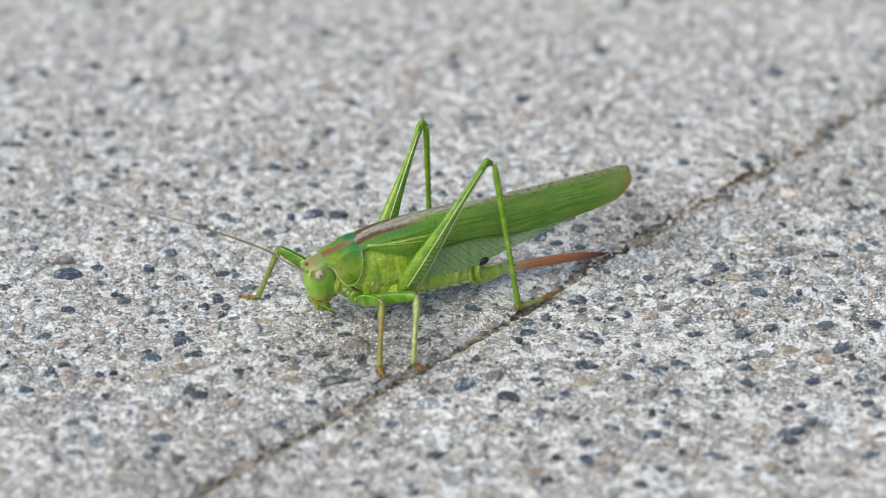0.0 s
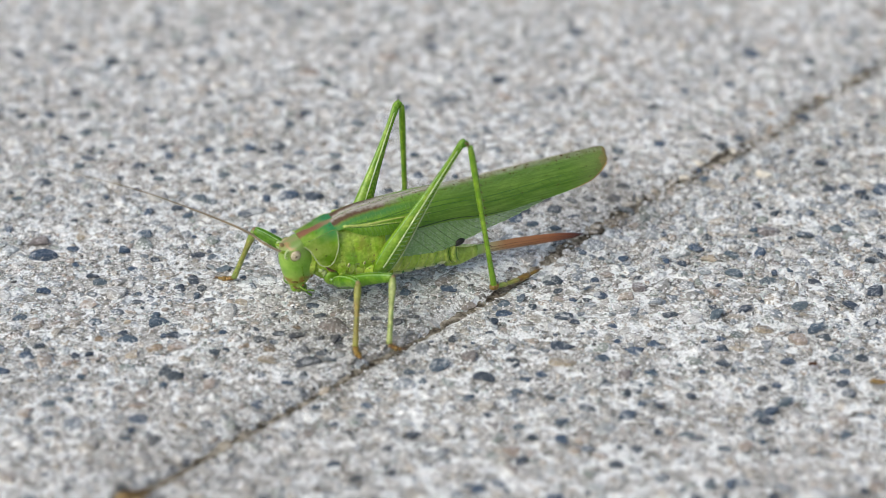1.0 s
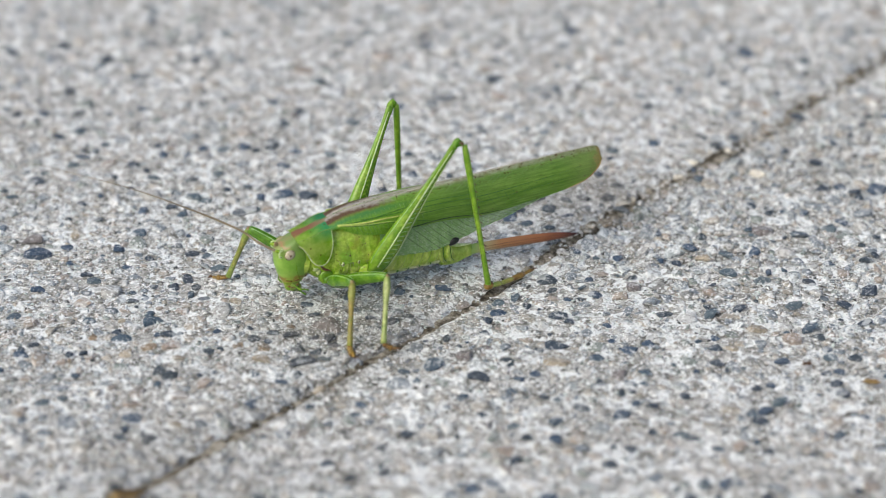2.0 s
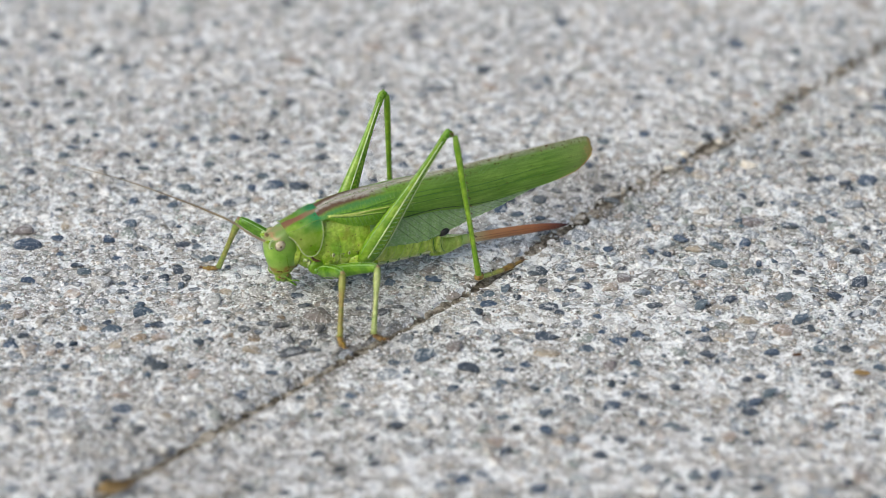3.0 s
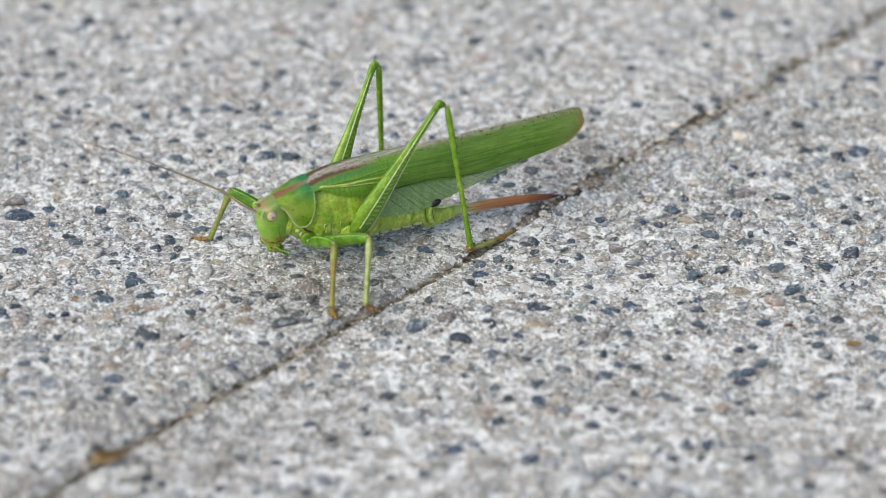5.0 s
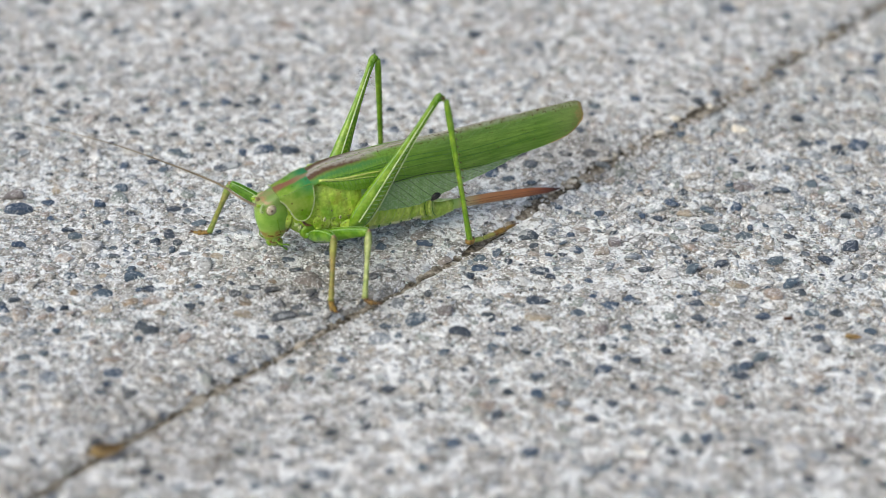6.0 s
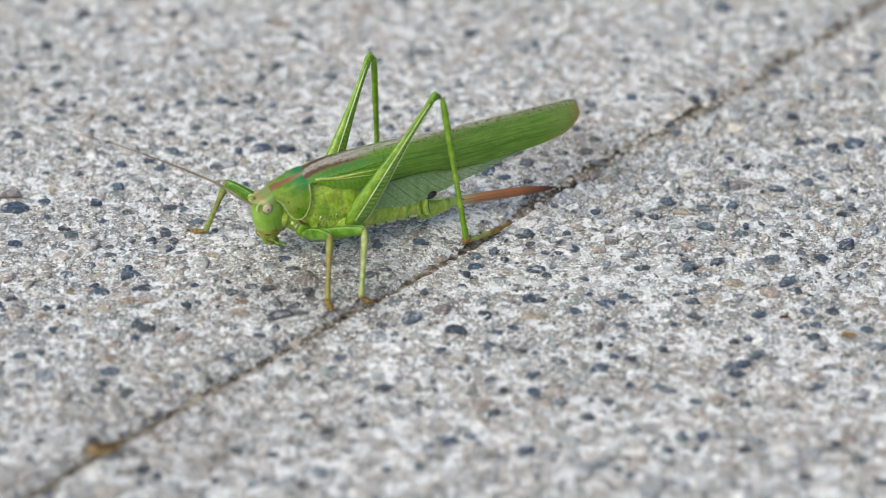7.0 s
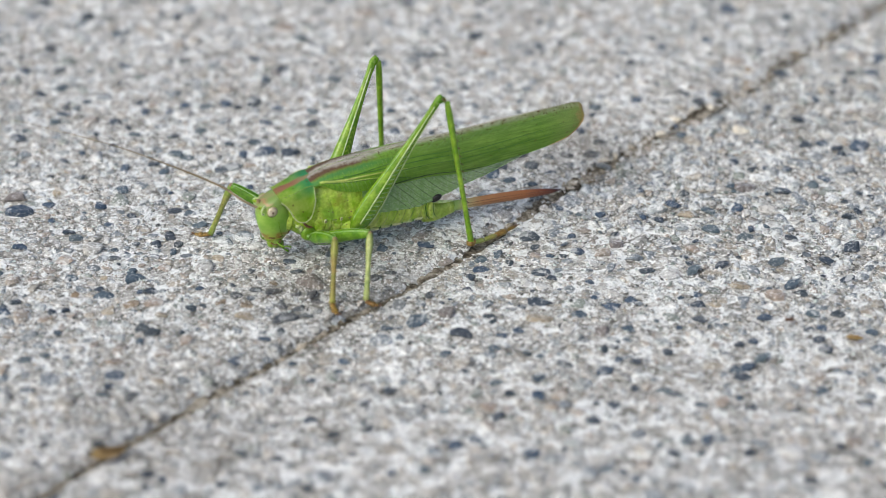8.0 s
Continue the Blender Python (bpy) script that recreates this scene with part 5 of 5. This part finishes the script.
def wing_point(s, v, side=-1, lift=0.0):
    """A point of a folded fore wing: v 0 at the back line, 1 at the lower edge."""
    top = ease(s, [5, 7, 14, 19, 27, 32, 42, 52, 55], [14.2, 15.1, 16.35, 16.85, 17.2, 17.55, 18.15, 18.6, 18.7])
    low = ease(s, [5, 7, 9.2, 15.7, 21, 26, 31, 36, 41, 46, 50, 55], [13.6, 13.9, 12.8, 11.5, 11.5, 11.45, 10.8, 10.85, 11.3, 11.75, 12.5, 13.9])
    if s > 51.0:
        k = min((s - 51.0) / 3.35, 1)
        mid = low + 0.55 * (top - low)
        top, low = mid + (top - mid) * (1 - k ** 7.0) ** 0.5, mid - (mid - low) * (1 - k ** 1.6) ** 0.5
    back = lerp(s, [7, 12, 20, 30, 42, 54], [2.1, 2.0, 1.5, 0.8, 0.4, 0.25])
    belly = lerp(s, [7, 12, 20, 30, 42, 54], [3.0, 3.5, 3.2, 2.5, 1.7, 0.9])
    fold = 0.16
    if v < fold:
        k = v / fold
        y, z = 0.15 + (back - 0.15) * k, top - 0.25 * k * k
    else:
        k = (v - fold) / (1 - fold)
        y = back + (belly - back) * math.sin(min(k * 1.25, 1) * math.pi / 2) - 0.35 * max(k - 0.75, 0)
        z = (top - 0.25) + (low - top + 0.25) * k
    y += 0.05 * noise.noise(Vector((s * 0.4, v * 3, side)))
    return Vector((s, side * (y + lift), z - (0.12 if side > 0 else 0)))


def build_wings():
    for side in (-1, 1):
        bm = bmesh.new()
        layer = bm.loops.layers.uv.new("UVMap")
        ss = np.r_[np.linspace(5.6, 50.9, 62), 54.34 - 3.4 * np.linspace(1, 0, 16)[1:] ** 1.7]
        vs = np.linspace(0, 1, 25)
        grid = [[bm.verts.new(wing_point(s, v, side)) for v in vs] for s in ss]
        spread = []
        for i, s in enumerate(ss):
            d = [0.0]
            for a, b in zip(grid[i], grid[i][1:]):
                d.append(d[-1] + (b.co - a.co).length)
            spread.append(d)
        for i in range(len(ss) - 1):
            for j in range(len(vs) - 1):
                f = bm.faces.new((grid[i][j], grid[i + 1][j], grid[i + 1][j + 1], grid[i][j + 1]))
                for loop, (a, b) in zip(f.loops, ((i, j), (i + 1, j), (i + 1, j + 1), (i, j + 1))):
                    loop[layer].uv = (ss[a], spread[a][b])
        wing = part("fore_wing", bm, WING, cricket, "long leaf-green fore wing with brown tip and edge specks")

        def vein(a, b, bow, r, mat, k=26, s0=0.0):
            pts = []
            for u in np.linspace(0, 1, k):
                s = a[0] + (b[0] - a[0]) * u
                v = a[1] + (b[1] - a[1]) * u + bow * math.sin(math.pi * u)
                pts.append(wing_point(s, min(max(v, 0), 1), side, 0.03))
            part("vein", tube(pts, [r * (1 - 0.75 * u) for u in np.linspace(0, 1, k)], 5), mat, wing)

        vein((7.0, 0.56), (22.0, 0.61), -0.06, 0.24, YELLOW)
        vein((7.0, 0.60), (19.0, 0.70), -0.05, 0.13, YELLOW)
        vein((7.8, 0.62), (24.0, 0.95), -0.12, 0.1, LEAF_VEIN)
        vein((8.0, 0.5), (30.0, 0.45), -0.08, 0.1, LEAF_VEIN)
        vein((11.0, 0.42), (50.5, 0.55), 0.05, 0.075, LEAF_VEIN, 40)
        vein((20.0, 0.63), (49.0, 0.72), 0.0, 0.05, LEAF_VEIN, 36)
        vein((18.0, 0.98), (36.0, 0.98), -0.05, 0.12, DARK_VEIN, 30)
        vein((36.0, 0.985), (49.0, 0.99), 0.0, 0.05, LEAF_VEIN, 24)
        vein((54.2, 1.0), (47.5, 1.0), 0.0, 0.13, STRAW, 30)
        for k in range(13):
            s = 22.0 + k * 1.9 + 0.5 * math.sin(k * 2.3)
            vein((s + 1.9, 0.17), (s - 0.5 - 0.4 * math.cos(k * 1.7), 0.33 + 0.03 * math.sin(k)), 0.0, 0.035, LIGHT_VEIN, 8)
        for k in range(16):
            s = 9.6 + k * 0.78
            vein((s, 0.60), (s + 0.7, 0.96), 0.0, 0.05, RIB, 7)
        for k in range(14):
            s = 11.0 + k * 0.85 + 0.15 * math.sin(k * 1.9)
            vein((s, 0.27), (s + 0.3, 0.54), 0.0, 0.045, RIB, 7)
        for k in range(15):
            s = 29.0 + k * 1.45
            vein((s, 0.56), (s + 1.6, 0.86), 0.02, 0.025, LEAF_VEIN, 7)
        vein((7.4, 0.02), (53.4, 0.02), 0.0, 0.13, MARGIN, 46)


def membrane_point(s, k, side):
    """Hind wing below the fore wing's lower edge; k 0 above, 1 at its hem."""
    up = wing_point(s, 0.9, side)
    low = ease(s, [14, 18.4, 24.4, 28.1, 32.7, 36.4, 41, 46.5], [7.4, 6.9, 6.55, 7.15, 8.35, 9.1, 10.6, 12.2])
    y = abs(up.y) - 0.35 + (lerp(s, [14, 24, 28, 36, 46], [3.5, 2.95, 2.2, 1.5, 1.2]) - abs(up.y) + 0.35) * k + 0.1 * math.sin(s * 3.2) * k
    return Vector((s, side * y, up.z + (low - up.z) * k))


def build_hind_wings():
    for side in (-1, 1):
        bm = bmesh.new()
        ss, ks = np.linspace(14, 46.4, 100), np.linspace(0, 1, 12)
        grid = [[bm.verts.new(membrane_point(s, k, side)) for k in ks] for s in ss]
        for a, b in zip(grid, grid[1:]):
            for j in range(len(ks) - 1):
                bm.faces.new((a[j], b[j], b[j + 1], a[j + 1]))
        sheet = part("hind_wing", bm, MEMBRANE, cricket, "folded thin greyish see-through hind wing")
        for i in range(30):
            s = 16.2 + i * 0.9 + 0.25 * math.sin(i * 2.1)
            run = lerp(s, [16, 30, 42], [6.0, 4.6, 2.4])
            pts = [membrane_point(min(s + run * u, 46.3), u, side) + Vector((0, side * 0.04, 0)) for u in np.linspace(0, 1, 10)]
            part("vein", tube(pts, [0.04 if i % 3 == 0 else 0.022] * 10, 5), DARK_VEIN, sheet)
        hem = [membrane_point(s, 1, side) for s in np.linspace(14, 46.3, 40)]
        part("hem", tube(hem, [0.05] * 40, 5), LIGHT_VEIN, sheet)


def spines(a, b, count, length, way, parent, mat, r=0.09, start=0.12):
    a, b, way = Vector(a), Vector(b), Vector(way).normalized()
    along = (b - a).normalized()
    for i in range(count):
        p = a.lerp(b, start + (0.97 - start) * i / max(count - 1, 1))
        part("spine", tube([p, p + way * length * 0.55 + along * length * 0.2, p + way * length + along * length * 0.55], [r, r * 0.7, 0.01], 5), mat, parent)


def foot(points, parent, size=0.42, first=None):
    """Tarsus of four pads, then two claws."""
    path = smooth_path(points, 5)
    for k, (a, b) in enumerate(zip(path, path[1:])):
        wide = size * (1.0, 0.95, 1.15, 0.7)[k]
        steps = [a.lerp(b, u) for u in (0, 0.2, 0.5, 0.8, 1.02)]
        part("foot_pad", tube(steps, [(wide * 0.75, wide * 0.6), (wide * 0.95, wide * 0.7), (wide, wide * 0.75), (wide * 1.08, wide * 0.78), (wide * 0.82, wide * 0.62)], 8), first if first and k < 2 else AMBER, parent)
    way = (path[-1] - path[-2]).normalized()
    for side in (-1, 1):
        out = way.cross(Vector((0, 0, 1))) * side
        claw = [path[-1], path[-1] + way * 0.5 + out * 0.25 + Vector((0, 0, 0.12)), path[-1] + way * 0.85 + out * 0.4 - Vector((0, 0, 0.1))]
        part("claw", tube(claw, [0.12, 0.09, 0.02], 5), BROWN, parent)


def small_leg(coxa, base, knee, ankle, toe, label, shin_skin):
    """Front or middle leg."""
    leg = part("leg", tube(smooth_path([coxa, base], 6), [0.6, 0.66, 0.66, 0.64, 0.6, 0.5], 12), DEEP, cricket, label)
    base, knee, ankle = Vector(base), Vector(knee), Vector(ankle)
    us = np.linspace(0, 1, 16)
    sag = Vector((0, 0, 0.35))
    girth = [ease(u, [0, 0.15, 0.4, 0.75, 0.92, 1], [0.62, 1.0, 1.1, 0.92, 0.78, 0.58]) for u in us]
    line = [base.lerp(knee, u) + sag * math.sin(math.pi * u) for u in us]
    femur = part("femur", tube(line, [(g * 0.8, g) for g in girth], 14), DEEP, leg, "smooth deep-green thigh")
    cross = (knee - base).cross(Vector((0, 0, 1))).normalized()
    top = cross.cross(knee - base).normalized()
    for face, lift, r in ((-0.55, 0.84, 0.075), (0.55, 0.84, 0.075), (-0.55, -0.84, 0.06)):
        part("ridge", tube([c + (cross * face * 0.8 + top * lift) * g for c, g in zip(line, girth)], [r] * len(line), 6), LIGHT_VEIN, femur, "pale edge line")
    part("knee", blob(knee, (0.45, 0.45, 0.5), rough=0.12), HORN, leg, "tan knee joint")
    shin = part("tibia", tube([knee.lerp(ankle, u) for u in us],
                              [ease(u, [0, 0.06, 0.18, 0.3, 0.8, 1], [0.45, 0.56, 0.62, 0.5, 0.44, 0.5]) for u in us], 10), shin_skin, leg, "slender spiny shin")
    side = (ankle - knee).cross(Vector((0, 0, 1)))
    spines(knee, ankle, 6, 0.75, side, shin, AMBER, 0.07, 0.3)
    spines(knee, ankle, 6, 0.75, -side, shin, AMBER, 0.07, 0.34)
    foot([ankle, *toe], leg, 0.48)


def hind_leg(coxa, base, knee, shin_top, ankle, toe, label):
    leg = part("hind_leg", blob(coxa, (1.5, 0.7, 1.4), rough=0.2, detail=3), BELLY, cricket, label)
    base, knee, shin_top, ankle = Vector(base), Vector(knee), Vector(shin_top), Vector(ankle)
    us = np.linspace(0, 1, 34)
    girth = [ease(u, [0, 0.06, 0.18, 0.34, 0.5, 0.65, 0.8, 0.92, 0.97, 1], [1.0, 1.6, 1.8, 1.5, 1.08, 0.78, 0.6, 0.58, 0.64, 0.35]) for u in us]
    out = Vector((0, -1 if base.y < 0 else 1, 0))
    axis = (knee - base).normalized()
    upper = out.cross(axis).normalized()
    upper = upper if upper.x < 0 else -upper
    femur = part("femur", tube([base.lerp(knee, u) for u in us], [(g * 0.62, g) for g in girth], 20, upper), THIGH, leg, "long green jumping thigh, thick at its base")
    for lift, where, r, mat, face in ((0.99, 0.22, 0.12, PALE_LINE, 1), (0.99, 0.22, 0.14, PALE_LINE, -1), (0.99, -0.9, 0.13, PALE_LINE, 1), (0.99, 0.93, 0.07, LIGHT_VEIN, 1)):
        ridge = []
        for u, g in list(zip(us, girth))[2:-2]:
            a = math.asin(max(-1, min(1, where)))
            ridge.append(base.lerp(knee, u) + upper * g * math.sin(a) * lift + out * face * g * 0.62 * math.cos(a) * 1.01)
        part("ridge", tube(ridge, [r * lerp(i, [0, len(ridge) * 0.7, len(ridge)], [1, 1, 0.5]) for i in range(len(ridge))], 6), mat, femur, "pale raised ridge")
    for u in np.arange(0.1, 0.74, 0.033):
        bar = []
        for k in np.linspace(0, 1, 5):
            v = u + 0.022 * k
            g = lerp(v, us, girth)
            a = math.asin(0.08 - 0.72 * k)
            bar.append(base.lerp(knee, v) + upper * g * math.sin(a) + out * g * 0.62 * math.cos(a) * 1.0)
        part("chevron", tube(bar, [0.02, 0.05, 0.06, 0.05, 0.02], 5), LIGHT_VEIN, femur)
    part("knee", blob(knee - axis * 0.35, (0.66, 0.5, 0.95), (0, 33, 0), 0.12, 3), GREEN, leg, "rounded green knee")
    for flip in (-1, 1):
        part("knee_lobe", blob(knee - axis * 0.1 + out * 0.42 * flip - upper * 0.2, (0.5, 0.14, 0.72), (0, 33, 0), 0.2), DEEP, leg)
    spines(base.lerp(knee, 0.5) - upper * 0.95, knee - upper * 0.6, 9, 0.32, -upper, femur, AMBER, 0.065, 0.02)
    part("knee_mark", blob(knee.lerp(shin_top, 0.55), (0.46, 0.42, 0.5), rough=0.25), OLIVE, leg, "olive-brown knee hinge")
    tib = part("tibia", tube([shin_top.lerp(ankle, u) for u in us], [(ease(u, [0, 0.05, 0.14, 0.3, 0.8, 1], [0.4, 0.52, 0.54, 0.5, 0.45, 0.55])) for u in us], 10, (1, 0, 0)), GREEN, leg, "slender green shin with brown spines")
    back = Vector((1, 0, 0.15))
    spines(shin_top, ankle, 17, 0.9, back + out * 0.35, tib, BROWN, 0.17, 0.1)
    spines(shin_top, ankle, 15, 0.65, back - out * 0.5, tib, BROWN, 0.14, 0.12)
    spines(shin_top, ankle, 14, 0.6, Vector((-1, 0, 0)) + out * 0.5, tib, BROWN, 0.13, 0.3)
    for up, fwd, r in ((0.25, 0.45, 0.2), (-0.3, 0.55, 0.16), (0.05, 0.2, 0.13)):
        part("knee_spot", blob(knee + upper * up * -1 + Vector((fwd, 0, -0.1)) + out * 0.5, (r, 0.1, r * 1.2), rough=0.3), BROWN, leg, "dark brown spot on the knee")
    part("ankle", blob(ankle, (0.85, 0.7, 0.66), rough=0.3, detail=3), AMBER, leg, "amber ankle")
    foot([ankle, *toe], leg, 0.5, OLIVE)


def build_legs():
    small_leg((4.6, -1.6, 5.2), (5.1, -3.2, 4.7), (6.0, -12.0, 9.1), (3.5, -17.1, 0.9), [(3.3, -18.4, 0.5), (3.4, -19.7, 0.45)], "green front leg with a rusty shin and amber foot", RUST_SHIN)
    small_leg((6.4, -1.8, 4.4), (5.6, -3.2, 4.1), (11.9, -12.0, 8.9), (8.7, -18.4, 0.9), [(9.4, -19.2, 0.5), (10.2, -19.8, 0.45)], "green middle leg with a pale shin and amber foot", PALE_SHIN)
    small_leg((3.2, 1.6, 5.2), (2.6, 2.8, 5.4), (-4.5, 8.0, 10.7), (-7.6, 10.8, 0.9), [(-8.6, 11.6, 0.5), (-9.8, 12.4, 0.45)], "green front leg stretched forward with an amber foot", OLIVE)
    small_leg((7.6, 1.8, 4.6), (8.2, 3.4, 4.6), (11.0, 10.5, 8.0), (9.5, 15.5, 0.9), [(10.2, 16.4, 0.5), (11.0, 17.0, 0.45)], "green middle leg with an olive shin and amber foot", OLIVE)
    hind_leg((11.6, -3.3, 5.2), (12.2, -4.2, 5.4), (26.3, -6.0, 27.3), (27.6, -6.0, 26.4), (31.1, -7.8, 0.6), [(33.1, -7.5, 0.45), (37.0, -6.3, 0.3), (40.4, -4.7, 0.1)], "long green jumping leg with a spiny shin")
    hind_leg((11.0, 3.3, 5.8), (10.6, 5.0, 6.2), (22.8, 14.0, 25.7), (23.6, 14.0, 25.2), (24.8, 16.0, 0.6), [(26.6, 15.8, 0.45), (29.5, 15.2, 0.4), (32.0, 14.4, 0.4)], "long green jumping leg with a spiny shin")


def build_antenna():
    """The long feeler, stiff, hinged at the head; it has its own pose so that it can sway."""
    root = Vector((-2.6, -1.3, 10.9))
    tips = [(0, 0, 0), (-0.4, 0.7, 0.0), (-2.6, 2.8, 1.0), (-4.1, 4.3, 2.1), (-7.6, 7.3, 3.6), (-11.5, 10.3, 5.0), (-19.4, 14.8, 8.0), (-27.5, 18.8, 10.4), (-31.5, 20.8, 11.5), (-34.3, 22.1, 12.15)]
    path = smooth_path(tips, 60)
    radii = [lerp(i, [0, 3, 16, 26, 40, 59], [0.2, 0.2, 0.18, 0.1, 0.06, 0.03]) for i in range(60)]
    ob = part("antenna", tube(path, radii, 7), FEELER, cricket, "long thread-like brown feeler")
    ob.matrix_basis = Matrix.Translation(root * MM)
    return ob


build_head()
build_pronotum()
build_trunk()
build_ovipositor()
build_wings()
build_hind_wings()
build_legs()
feeler = build_antenna()


def leaf_scrap(x, y, z, length, width, turn, mat, label):
    """A curled dry scrap lying on the pavement."""
    bm = bmesh.new()
    us, vs = np.linspace(-1, 1, 12), np.linspace(-1, 1, 7)
    grid = []
    for u in us:
        half = width / 2 * max(1 - abs(u) ** 2.5, 0.05) * (1 + 0.35 * noise.noise(Vector((u * 3, x, y))))
        grid.append([bm.verts.new((u * length / 2, v * half, 0.03 * length * u * u + half * 0.22 * v * v + 0.12 * noise.noise(Vector((u * 2, v * 2, x))))) for v in vs])
    for a, b in zip(grid, grid[1:]):
        for j in range(len(vs) - 1):
            bm.faces.new((a[j], b[j], b[j + 1], a[j + 1]))
    bmesh.ops.solidify(bm, geom=bm.faces[:], thickness=0.15)
    ob = finish("leaf_scrap", bm, mat, None, label)
    ob.matrix_world = pose(x * MM, y * MM, z * MM, 3, 0, turn)
    tagged(ob, category="leaf scrap", group="dry scraps on the pavement")


leaf_scrap(-46.9, -68.4, 0.65, 5.8, 2.8, 24, STRAW, "golden-brown dry leaf scrap at the slab edge")
leaf_scrap(55.4, -32.3, 0.1, 1.7, 1.1, 10, BROWN, "dark brown dry leaf crumb on grey concrete")
leaf_scrap(64.7, -37.6, 0.1, 3.0, 1.3, -5, STRAW, "yellowish-brown dry scrap on grey concrete")
lay_stones()
strew_crumbs()


def motions():
    """The cricket stands still; its feeler rises at first, then hardly sways."""
    root = feeler.matrix_basis.translation
    walk(feeler, [(t, Matrix.Translation(root) @ pose(0, 0, 0, 0, dip, 0)) for t, dip in ((0.0, -3.0), (0.2, -2.2), (0.5, 0.0), (1.5, 0.0), (3.5, 0.0), (5.5, -0.3), (6.5, -0.1), (8.0, 0.1))])


motions()
